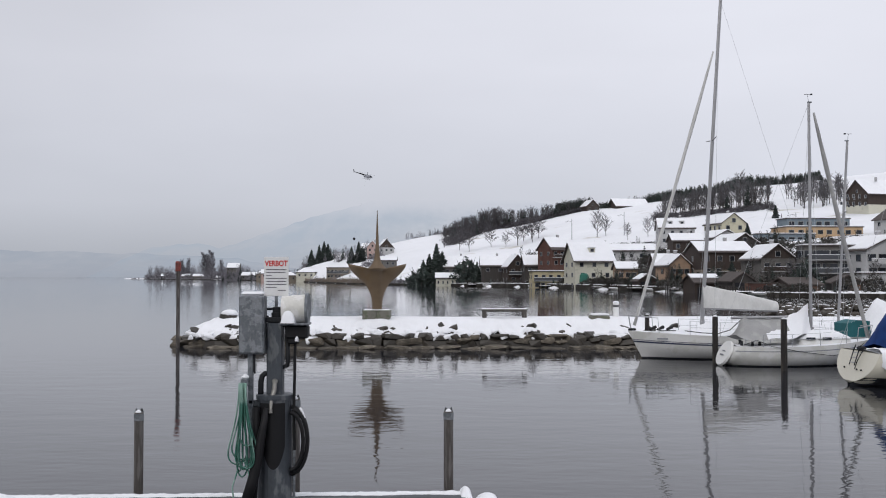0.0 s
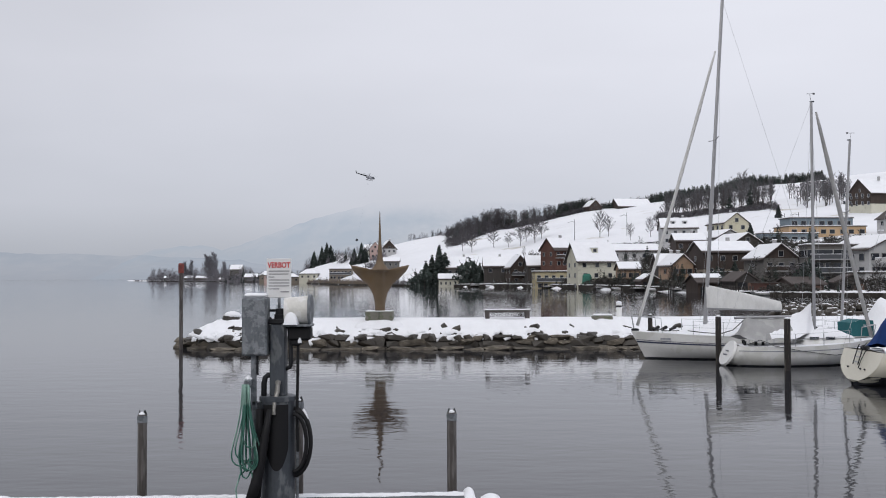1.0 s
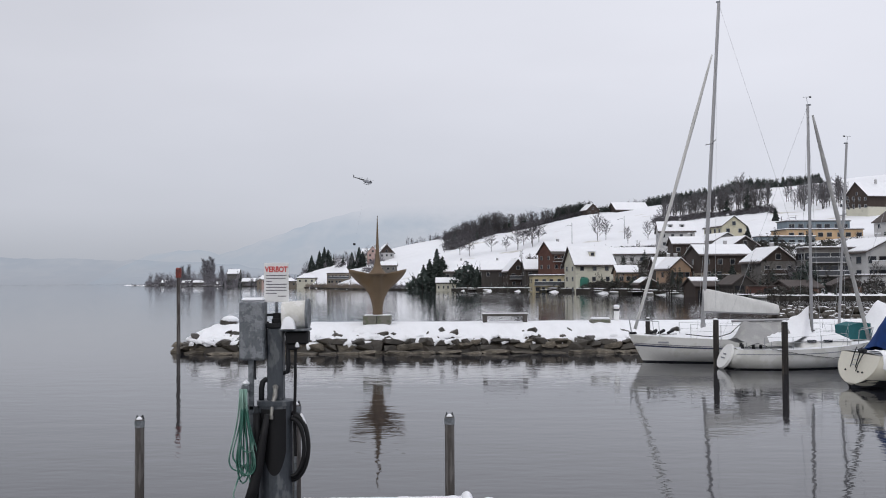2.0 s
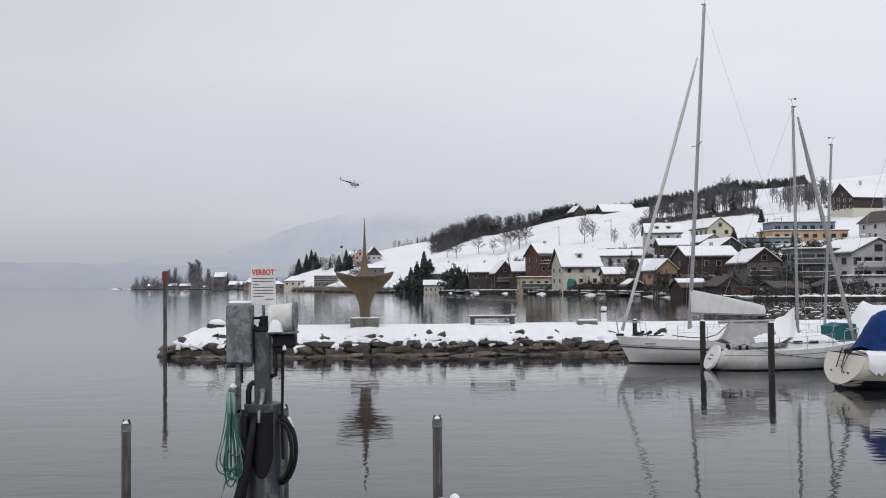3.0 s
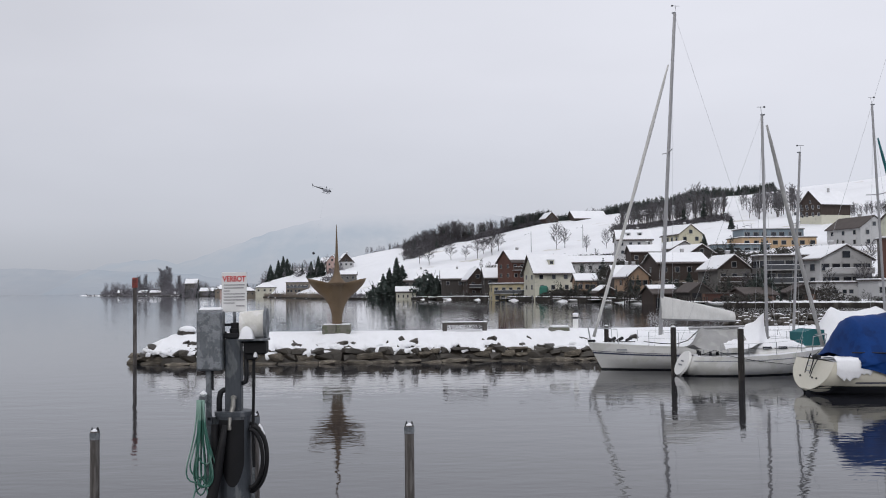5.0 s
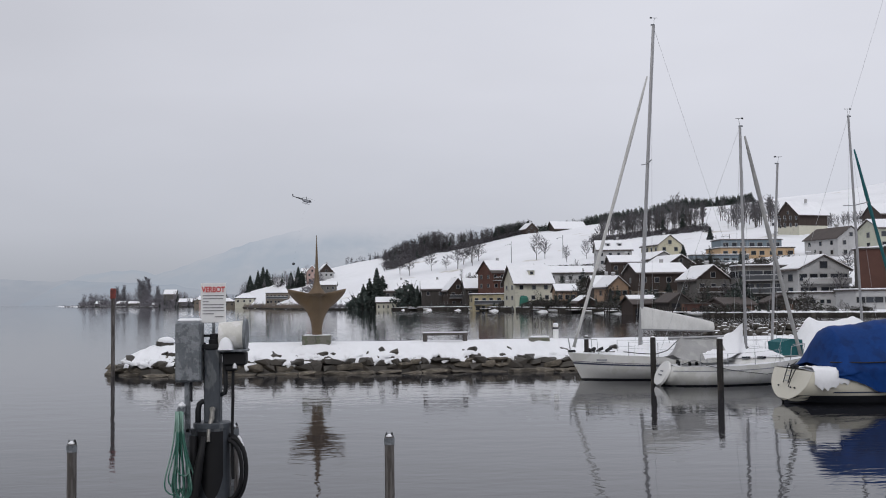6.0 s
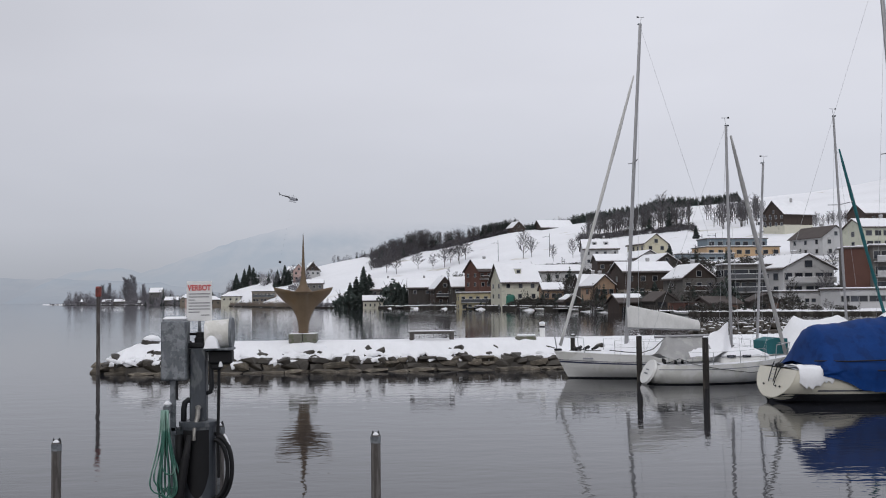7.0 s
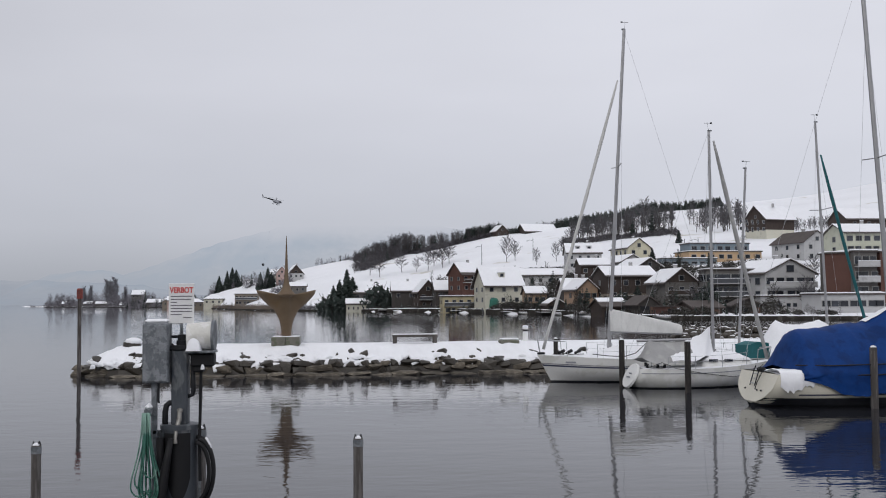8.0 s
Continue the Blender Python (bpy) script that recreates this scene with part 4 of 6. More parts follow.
# ---- dock with pump station ----
DOCK_Z = 0.5
dock = thing("dock", (0, 12.7, 0), 2.6, "low grey boarded dock edged with snow", "dock")
DX0, DX1 = -9.0, 0.27
part("beam", Mesh().box(((DX0 + DX1) / 2, -0.06, 0.28), (DX1 - DX0, 0.12, 0.34), bevel=0.02), PILE_MAT, dock)
part("joist", Mesh().box(((DX0 + DX1) / 2, -2.2, 0.26), (DX1 - DX0, 0.14, 0.3), bevel=0.02), PILE_MAT, dock)
for i in range(28):
    part("board", Mesh().box(((DX0 + DX1) / 2, -0.08 - i * 0.105, DOCK_Z - 0.02), (DX1 - DX0, 0.095, 0.035), bevel=0.008), DECK, dock)
rows = []
for i in range(420):
    x = DX0 + (DX1 - DX0) * i / 419
    wd = 0.10 + 0.035 * noise.noise((x * 1.7, 0, 0)) + 0.03 * noise.noise((x * 7, 0, 3))
    hh = 0.026 + 0.016 * noise.noise((x * 5, 1, 0)) + 0.012 * noise.noise((x * 14, 2, 0))
    rows.append([(x, 0.02, DOCK_Z - 0.03), (x, 0.03, DOCK_Z + hh * 0.7), (x, -wd * 0.4, DOCK_Z + hh), (x, -wd * 0.85, DOCK_Z + hh * 0.6), (x, -wd, DOCK_Z - 0.01)])
part("edge_snow", Mesh().grid(rows), SNOW, dock, "line of snow along the edge", smooth=True)
for x0, w, y0, h in ((DX1 - 0.06, 0.14, -0.06, 0.09), (DX1 + 0.12, 0.26, -0.45, 0.09), (-5.35 - 0.25, 0.5, -0.35, 0.12)):
    part("snow_heap", on(heap(w, 0.42, h, x0, 14, 9), x0, y0, DOCK_Z - 0.01), SNOW, dock, smooth=True)
part("bracket", Mesh().box((DX1 + 0.2, -0.5, 0.42), (0.5, 0.4, 0.14), bevel=0.02), PILE_MAT, dock)


def dock_pile(px_x, y, top, label):
    ob = thing("dock_pile", (px_x, y, -2.4), 0, label, "pile", "dock piles")
    part("shaft", Mesh().lathe((0, 0, 0), ((0.062, 0), (0.060, top + 2.36), (0.058, top + 2.4)), 10), PILE_MAT, ob)
    part("collar", Mesh().lathe((0, 0, top + 2.30), ((0.066, 0), (0.066, 0.085), (0.05, 0.088)), 10), STEEL, ob)
    part("cap", Mesh().box((-0.034, 0, top + 2.425), (0.03, 0.05, 0.055), turn=0.3, taper=0.3).box((0.034, 0, top + 2.425), (0.03, 0.05, 0.055), turn=-0.3, taper=0.3), DARK, ob)
    part("snow", Mesh().lathe((0, 0, top + 2.385), ((0.05, 0), (0.045, 0.03), (0.02, 0.045)), 9), SNOW, ob)


dock_pile(-3.85, 12.85, 1.48, "slim weathered dock pile with metal cap")
dock_pile(0.07, 12.95, 1.48, "slim weathered dock pile with metal cap")
dock_pile(-1.87, 12.85, 1.65, "slim dock pile behind the pump")

PD = 12.2
PX, PZ = -2.02, 0.5


pump = thing("pump_station", (PX, PD, PZ), 0, "grey steel dockside pump column with pipes and hoses", "pump")
part("base_column", Mesh().lathe((0, 0, 0), ((0.235, 0), (0.235, 0.02), (0.205, 0.03), (0.205, 1.24)), 28), PAINTED, pump, smooth=False)
part("base_cap", Mesh().lathe((0, 0, 1.235), ((0.225, 0), (0.225, 0.05), (0.2, 0.06)), 28), PAINTED, pump)
part("post", Mesh().box((0.005, 0, 1.72), (0.19, 0.19, 0.87), bevel=0.015), PAINTED, pump)
part("top_clamp", Mesh().box((-0.03, 0, 2.18), (0.26, 0.22, 0.06), bevel=0.012).lathe((0.02, 0, 2.20), ((0.068, 0), (0.068, 0.06), (0.055, 0.07), (0.055, 0.13), (0.03, 0.135)), 12), DARK, pump)
part("bracket", Mesh().tube([(-0.14, 0, 2.31), (0.02, 0, 2.31)], 0.016, 8).box((-0.13, 0, 2.20), (0.10, 0.05, 0.06), bevel=0.01), DARK, pump)
part("side_pipe", Mesh().tube([(-0.145, -0.02, 2.16), (-0.145, -0.02, 1.86)], 0.026, 8), DARK, pump)
part("elbow_pipe", Mesh().tube([(-0.05, -0.05, 1.53), (-0.11, -0.06, 1.54), (-0.145, -0.06, 1.51), (-0.160, -0.06, 1.44), (-0.162, -0.06, 1.2)], 0.034, 10), DARK, pump, smooth=True)
part("elbow_pipe", Mesh().tube([(0.15, -0.04, 2.05), (0.16, -0.04, 1.70), (0.15, -0.04, 1.63), (0.09, -0.04, 1.61)], 0.027, 10), DARK, pump, smooth=True)
part("valve", Mesh().tube([(0.02, -0.14, 1.46), (0.015, -0.15, 1.35), (-0.01, -0.19, 1.25), (-0.015, -0.23, 1.12)], [0.024, 0.030, 0.024, 0.018], 10).lathe((0.02, -0.14, 1.44), ((0.034, 0), (0.034, 0.03), (0.015, 0.045)), 8).lathe((-0.015, -0.23, 1.09), ((0.024, 0), (0.024, 0.04)), 10), BRASS, pump, "tarnished valve")
part("shelf_arm", Mesh().box((-0.26, -0.02, 1.16), (0.16, 0.06, 0.12), bevel=0.01), PAINTED, pump)
rows = []
for i in range(15):
    a = radians(-138 + 92 * i / 14)
    edge = 0.42 + 0.5 * abs((i - 8) / 8.0) ** 2.2
    rows.append([(0.2085 * math.cos(a), 0.2085 * math.sin(a), edge + (1.2 - edge) * k / 6) for k in range(7)])
part("rubber_apron", Mesh().grid(rows), BLACK, pump, "black rubber sheet round the column", smooth=True)
part("drain_pipe", Mesh().tube([(0.235, -0.03, 1.1), (0.235, -0.03, 0.0)], 0.018, 8), STEEL, pump)
part("front_hose", Mesh().tube([(-0.06, -0.25, 1.15), (-0.10, -0.27, 0.9), (-0.15, -0.28, 0.6), (-0.21, -0.30, 0.3), (-0.30, -0.33, 0.02)], [0.03, 0.045, 0.06, 0.065, 0.06], 10), BLACK, pump, smooth=True)
part("front_hose", Mesh().tube([(-0.20, -0.16, 1.15), (-0.19, -0.19, 0.8), (-0.20, -0.2, 0.4), (-0.22, -0.22, 0.02)], 0.045, 10), BLACK, pump, smooth=True)
for i, (rx, rz, dx) in enumerate(((0.20, 0.40, 0.0), (0.18, 0.37, 0.02), (0.155, 0.34, 0.0))):
    pts = [(0.20 + dx + rx * math.sin(math.pi * k / 20), -0.05 - 0.035 * i, 0.74 + rz * math.cos(math.pi * k / 20)) for k in range(21)]
    part("black_hose", Mesh().tube(pts, 0.024, 8), BLACK, pump, smooth=True)
part("hose_snow", Mesh().tube([(0.30 + 0.06 * k / 6, -0.05, 1.125 - 0.12 * (k / 6) ** 1.5) for k in range(7)], 0.018, 6), SNOW, pump)

reel = thing("hose_drum", (-1.77, 12.15, 2.63), 0, "milky plastic hose drum with snow on its bracket", "hose reel")
part("drum", Mesh().tube([(-0.155, 0, 0.17), (-0.15, 0, 0.17), (0.13, 0, 0.19)], [0.155, 0.165, 0.165], 56), DRUM, reel, smooth=False)
part("rim", Mesh().tube([(0.128, 0, 0.19), (0.16, 0, 0.19)], [0.185, 0.185], 56), STEEL, reel)
part("tray", Mesh().box((0.0, -0.02, 0.005), (0.35, 0.30, 0.03), bevel=0.008), STEEL, reel)
part("snow", on(heap(0.17, 0.16, 0.16, 4, 12, 10, 0.4), -0.15, -0.14, 0.018), SNOW, reel, smooth=True)
part("housing", Mesh().box((0.02, 0.02, -0.09), (0.27, 0.24, 0.16), bevel=0.02, taper=1.0).box((-0.03, 0.02, -0.20), (0.13, 0.2, 0.08), bevel=0.02), BLACK, reel)
part("arm", Mesh().box((-0.17, 0.03, 0.0), (0.10, 0.08, 0.07), bevel=0.01), DARK, reel)
part("hose", Mesh().tube([(0.0, -0.02, -0.15), (-0.005, -0.02, -0.6), (-0.015, -0.02, -1.1), (0.0, -0.03, -1.5)], 0.018, 8), BLACK, reel)
part("snow_knob", Mesh().lathe((0.03, -0.1, -0.20), ((0.025, 0), (0.022, 0.03), (0.008, 0.06)), 8), SNOW, reel)

box = thing("control_box", (-2.27, 12.1, 2.28), 0, "mottled galvanised control box with snow on its lid", "control box")
part("body", Mesh().box((0, 0, 0.345), (0.295, 0.24, 0.69), bevel=0.012), STEEL, box)
part("door", Mesh().box((0.0, -0.126, 0.345), (0.27, 0.012, 0.65), bevel=0.004), STEEL, box)
part("snow", Mesh().box((0.0, 0, 0.715), (0.26, 0.2, 0.05), bevel=0.024), SNOW, box)
part("leg", Mesh().box((-0.03, 0.02, -0.3), (0.065, 0.05, 0.60), bevel=0.006).box((-0.02, 0.02, -0.95), (0.06, 0.05, 0.8), bevel=0.006), STEEL, box)
part("conduit", Mesh().tube([(0.022, -0.02, 0.0), (0.022, -0.02, -0.21), (0.032, -0.03, -0.23)], 0.014, 6), DARK, box)

hook = thing("green_hose", (-2.35, 12.0, 1.89), 0, "coiled green garden hose hanging from a hook", "hose")
part("hanger", Mesh().box((0.0, 0.03, 0.06), (0.09, 0.1, 0.10), bevel=0.02), STEEL, hook)
part("snow", Mesh().box((0.01, 0, 0.12), (0.085, 0.1, 0.08), bevel=0.035), SNOW, hook)
hr = random.Random(3)
for i in range(10):
    wide, drop = hr.uniform(0.03, 0.19), hr.uniform(0.72, 1.1)
    off = hr.uniform(-0.03, 0.03)
    pts = []
    for k in range(25):
        a = k / 24
        s = math.sin(math.pi * a)
        side = -1 if a < 0.5 else 1
        u = 1 - abs(2 * a - 1)
        pts.append((off + side * wide * (math.sin(math.pi * u ** 2.0) if u > 0.0 else 0) * 0.85 + 0.02 * side * (1 - u) + off * 2 * u, -0.06 - 0.012 * i + 0.01 * s, 0.06 - drop * (1 - (1 - u) ** 1.6)))
    part("loop", Mesh().tube(pts, 0.009, 6), GREEN_HOSE, hook, smooth=True)
part("tail", Mesh().tube([(0.06, -0.12, -0.9), (0.10, -0.13, -1.1), (0.05, -0.13, -1.3), (0.09, -0.14, -1.41)], 0.009, 6).tube([(-0.05, -0.12, -0.95), (-0.11, -0.13, -1.15), (-0.09, -0.13, -1.35), (-0.02, -0.14, -1.41)], 0.009, 6), GREEN_HOSE, hook, smooth=True)

sign = thing("warning_sign", (-2.02, 12.25, 2.64), 0, "small white prohibition sign with red heading on a pole", "sign")
part("pole", Mesh().tube([(0.0, 0.02, -0.05), (0.0, 0.02, 0.40)], 0.018, 8), STEEL, sign)
part("board", Mesh().box((0, 0, 0.56), (0.298, 0.008, 0.475), bevel=0.003), SIGN_WHITE, sign)
for i, (w, dx) in enumerate(((0.25, 0.0), (0.235, -0.005), (0.07, -0.09), (0.25, 0.0), (0.245, 0.0), (0.25, 0.0), (0.13, -0.06), (0.10, 0.07))):
    part("text_bar", Mesh().box((dx, -0.006, 0.645 - i * 0.036), (w, 0.003, 0.010)), SIGN_INK, sign)
font = bpy.data.curves.new("heading", "FONT")
font.body, font.size, font.extrude, font.align_x = "VERBOT", 0.092, 0.0015, "CENTER"
font.space_character = 1.0
font.offset = 0.003
tmp = bpy.data.objects.new("heading", font)
text_me = bpy.data.meshes.new_from_object(tmp)
bpy.data.objects.remove(tmp)
text_me.materials.clear()
text_me.materials.append(SIGN_RED)
heading = part("heading", text_me, None, sign)
heading.matrix_basis = pose(0, -0.0065, 0.688, 90, 0, 0) @ Matrix.Diagonal((0.80, 1.0, 1, 1))


# ---- houses on the shore ----
WIN = {}
PLOTS = []


def window(parent, x, y, z, w, h, face=-1, side=0, shutters=None):
    """A window with frame and pane on a front (or left side) wall."""
    key = (round(w, 2), round(h, 2), side)
    if key not in WIN:
        s1 = (w, 0.12, h) if not side else (0.12, w, h)
        s2 = (w - 0.16, 0.05, h - 0.16) if not side else (0.05, w - 0.16, h - 0.16)
        WIN[key] = (Mesh().box((0, 0, 0), s1).data("window", FRAME), Mesh().box((0, 0, 0), s2).data("pane", GLASS))
    a, p = WIN[key]
    ob = new("window", a)
    ob.parent, ob.location = parent, (x, y, z)
    pane = new("pane", p)
    pane.parent = ob
    pane.location = (0, -0.05, 0) if not side else (0.05 * side, 0, 0)
    if shutters:
        for k in (-1, 1):
            q = Mesh().box((k * (w * 0.5 + w * 0.22), 0, 0), (w * 0.40, 0.08, h)) if not side else Mesh().box((0, k * (w * 0.5 + w * 0.22), 0), (0.08, w * 0.40, h))
            part("shutter", q, shutters, ob)


def house(x, y, eave, ridge, w, d, turn, wall, label, roof="x", floors=2, cols=3, side=0, win=(1.1, 1.2), over=0.6, shutters=None, balcony=(), snow=0.92, chimney=True, timber=None, category="house", dormers=0, storey=2.7, base=None, lower=None, parapet=None):
    """A house with its front towards the lake. Roof x: ridge along the front; y: gable to the front; hip; flat; pent."""
    ca, sa = math.cos(radians(turn)), math.sin(radians(turn))
    cx, cy = x - sa * d / 2, y + ca * d / 2
    if base is None:
        base = min(ground_z(cx + a * w / 2 * ca - b_ * d / 2 * sa, cy + a * w / 2 * sa + b_ * d / 2 * ca) for a in (-1, 1) for b_ in (-1, 1)) - 0.4
    name = {"barn": "barn", "apartment building": "apartment_building", "pavilion": "pavilion", "boathouse": "boathouse"}.get(category, "house")
    ob = thing(name, (cx, cy, base), turn, label, category, "houses above the lake")
    E, R = eave - base, ridge - base
    PLOTS.append((cx, cy, ca, sa, w / 2 + 1.6, d / 2 + 1.6))
    hw, hd = w / 2, d / 2
    m = Mesh().box((0, 0, E / 2), (w, d, E))
    t = 0.22
    rf, sn = Mesh(), Mesh()

    def slab_pair(mesh, axis, lift, thick, o, k):
        """Two pitched slabs meeting at the ridge; k is how far up from the ridge the cover reaches down."""
        run, half, length = (hd, R - E, w) if axis == "x" else (hw, R - E, d)
        slope = half / run
        for s in (-1, 1):
            edge = (run + o) * k
            lo, hi = R + lift - slope * edge, R + lift
            e = length / 2 + o * 0.8 * (k ** 0.5)
            pts = [(-e, s * edge, lo), (e, s * edge, lo), (e, 0, hi), (-e, 0, hi)]
            pts += [(a, b_, c + thick) for a, b_, c in pts]
            if axis == "y":
                pts = [(b_, a, c) for a, b_, c in pts]
            mesh.add(pts, [(0, 1, 2, 3), (4, 5, 6, 7), (0, 1, 5, 4), (1, 2, 6, 5), (2, 3, 7, 6), (3, 0, 4, 7)])

    if roof in ("x", "y"):
        if roof == "x":
            g = [(-hw, -hd, E), (-hw, hd, E), (-hw, 0, R), (hw, -hd, E), (hw, hd, E), (hw, 0, R)]
        else:
            g = [(-hw, -hd, E), (hw, -hd, E), (0, -hd, R), (-hw, hd, E), (hw, hd, E), (0, hd, R)]
        gm = m if timber is None else Mesh()
        gm.add(g, [(0, 1, 2), (3, 4, 5), (0, 2, 5, 3), (1, 2, 5, 4)])
        if timber is not None:
            part("gable", gm, timber, ob)
        slab_pair(rf, roof, 0.0, t, over, 1.0)
        slab_pair(sn, roof, t + 0.004, 0.15, over, snow)
    elif roof == "hip":
        rl = max(0.3, hw - hd * 0.75)
        o = over
        for mesh, lift, th, oo in ((rf, 0, t, o), (sn, t + 0.004, 0.15, o * 0.6)):
            low = [(-hw - oo, -hd - oo, E + lift), (hw + oo, -hd - oo, E + lift), (hw + oo, hd + oo, E + lift), (-hw - oo, hd + oo, E + lift)]
            up = [(-rl, 0, R + lift + th), (rl, 0, R + lift + th)]
            low2 = [(a, b_, c + th) for a, b_, c in low]
            mesh.add(low + low2 + up, [(0, 1, 2, 3), (0, 1, 5, 4), (1, 2, 6, 5), (2, 3, 7, 6), (3, 0, 4, 7), (4, 5, 9, 8), (5, 6, 9), (6, 7, 8, 9), (7, 4, 8)])
    elif roof == "flat":
        rf.box((0, 0, E + t / 2), (w + over, d + over, t))
        sn.box((0, 0, E + t + 0.13), (w + over - 0.15, d + over - 0.15, 0.25), bevel=0.08)
    elif roof == "pent":
        for mesh, lift, th, oo in ((rf, 0, t, over), (sn, t + 0.004, 0.25, over * 0.7)):
            a = [(-hw - oo, -hd - oo, E + lift), (hw + oo, -hd - oo, E + lift), (hw + oo, hd + oo, R + lift), (-hw - oo, hd + oo, R + lift)]
            mesh.add(a + [(p, q, r + th) for p, q, r in a], [(0, 1, 2, 3), (4, 5, 6, 7), (0, 1, 5, 4), (1, 2, 6, 5), (2, 3, 7, 6), (3, 0, 4, 7)])
        m.add([(-hw, -hd, E), (hw, -hd, E), (hw, hd, E), (-hw, hd, E), (-hw, hd, R), (hw, hd, R)], [(0, 1, 5, 4), (2, 3, 4, 5), (0, 3, 4), (1, 2, 5)])
    part("wall", m, wall, ob)
    if lower is not None:
        part("lower_wall", Mesh().box((0, -0.04, E * 0.24), (w + 0.1, d, E * 0.48)), lower, ob)
    part("roof", rf, ROOF_TILE, ob)
    if snow:
        part("roof_snow", sn, ROOF_SNOW, ob, "snow lying on the roof")
    if chimney and roof != "flat":
        ch = part("chimney", Mesh().box((hw * 0.3, 0.3, R + 0.35), (0.7, 0.7, 1.5)), CONCRETE, ob)
        part("chimney_snow", Mesh().box((hw * 0.3, 0.3, R + 1.18), (0.8, 0.8, 0.16), bevel=0.05), ROOF_SNOW, ob)
    for i in range(dormers):
        dx = -hw + w * (i + 1) / (dormers + 1)
        part("dormer", Mesh().box((dx, -hd * 0.45, E + (R - E) * 0.55), (1.6, 2.0, 1.3)), wall, ob)
        part("dormer_snow", Mesh().box((dx, -hd * 0.45, E + (R - E) * 0.55 + 0.78), (2.0, 2.3, 0.25), bevel=0.08), ROOF_SNOW, ob)
        window(ob, dx, -hd * 0.45 - 1.0, E + (R - E) * 0.55, 1.0, 0.9)
    for f in range(floors):
        z = E - 1.45 - f * storey
        if z < 0.8:
            break
        for c in range(cols):
            window(ob, -hw + w * (c + 0.5) / cols + 0.25 * math.sin(c * 3 + f), -hd - (0.05 if lower is None else 0.09), z, win[0], win[1], shutters=shutters)
        for c in range(abs(side)):
            window(ob, math.copysign(hw + 0.05, -side), -hd + d * (c + 0.5) / side, z, win[0], win[1], side=-1 if side > 0 else 1, shutters=shutters)
        if f in balcony:
            bal = part("balcony", Mesh().box((0, -hd - 0.65, z - 1.15), (w * 0.94, 1.3, 0.2)), CONCRETE, ob)
            part("railing", Mesh().box((0, -hd - 1.27, z - 0.62), (w * 0.94, 0.06, 0.85)), parapet or (TIMBER if timber is not None else RAIL_METAL), bal)
            part("snow", Mesh().box((0, -hd - 1.27, z - 0.15), (w * 0.94, 0.14, 0.09)), ROOF_SNOW, bal)
    if roof == "y" and R - E > 2.2:
        window(ob, 0, -hd - 0.05, E + 0.9, win[0], win[1])
    return ob


H = house
# shore row
H(39.70, 265.5, 7.75, 12.10, 10.4, 9, 12, CREAM_WALL, "cream three-storey lake house under a broad snowy roof", "x", 3, 3, 2, dormers=1, chimney=False, over=0.9, snow=0.97)
H(30.40, 284.5, 4.55, 0.00, 10.5, 8, 2, BEIGE_WALL, "low beige lakeside house with flat roof terrace", "flat", 2, 5, 2, balcony=(0,), chimney=False, storey=2.3)
H(35.60, 301.76, 11.45, 14.70, 7.2, 8, 26, BRICK_WALL, "red-brown timber chalet with snow roof", "x", 2, 3, 2, balcony=(0,), timber=BRICK_WALL, snow=0.8)
H(16.57, 328.76, 6.80, 9.65, 8.09, 8, 0, TIMBER_GREY, "grey-brown house with steep snowy roof", "x", 1, 2, 1)
H(23.40, 316.93, 6.40, 9.90, 6.0, 12, 6, TIMBER, "dark gabled house between snowy roofs", "y", 2, 2, 2, balcony=(0,), chimney=False)
H(29.60, 309.58, 6.69, 9.60, 9.0, 8, 4, TIMBER_GREY, "dark house with wide snow-covered roof", "x", 1, 3, 1)
H(1.61, 342.16, 2.66, 4.20, 8.03, 4.5, 0, CREAM_WALL, "small white lakeside pavilion with open arcade", "x", 1, 5, 0, win=(0.55, 1.0), chimney=False, category="pavilion", over=0.4)
H(4.98, 351.42, 6.53, 10.15, 9.04, 10, 0, GREY_WALL, "low grey house with big snowy roof", "x", 1, 4, 0)
H(46.22, 252.90, 5.06, 6.69, 5.09, 7, 0, PEACH_WALL, "small orange house with terrace and snow roof", "x", 2, 3, 1, balcony=(1,))
H(54.42, 244.01, 6.04, 8.50, 6.00, 8, 0, TIMBER_GREY, "brown boathouse with snowy roof", "x", 1, 2, 0)
H(52.88, 225.41, 5.81, 7.96, 4.79, 10, 6, PEACH_WALL, "peach-coloured chalet with gable to the lake", "y", 2, 3, 1, shutters=SHUTTER)
H(61.56, 219.84, 8.57, 10.74, 11.31, 11, 3, TIMBER, "broad dark timber house with snow roof", "x", 2, 4, 1, balcony=(1,), timber=TIMBER, lower=TAN_WALL)
H(66.92, 201.92, 6.81, 9.51, 7.00, 11, 4, GREY_WALL, "grey-brown house with timber gable and balconies", "y", 3, 3, 1, balcony=(0, 1), timber=TIMBER)
H(72.76, 190.0, 8.90, 0.00, 9.4, 6, -6, GREY_WALL, "dark terraced flats with long snowy balconies", "flat", 4, 6, 4, balcony=(0, 1, 2, 3), win=(1.7, 1.5), chimney=False, category="apartment building", storey=2.5)
H(82.11, 184.28, 8.09, 10.64, 10.71, 14, 9, WHITE_WALL, "long white apartment house with balconies and snow roof", "y", 2, 5, 3, balcony=(0, 1), win=(1.7, 1.4), category="apartment building", storey=2.5, parapet=WHITE_WALL)
H(78.78, 178.03, 3.60, 0.00, 10.55, 6, 5, WHITE_WALL, "white lower terrace with a row of small windows", "flat", 2, 7, 0, win=(0.9, 0.8), chimney=False, category="apartment building", storey=2.2)
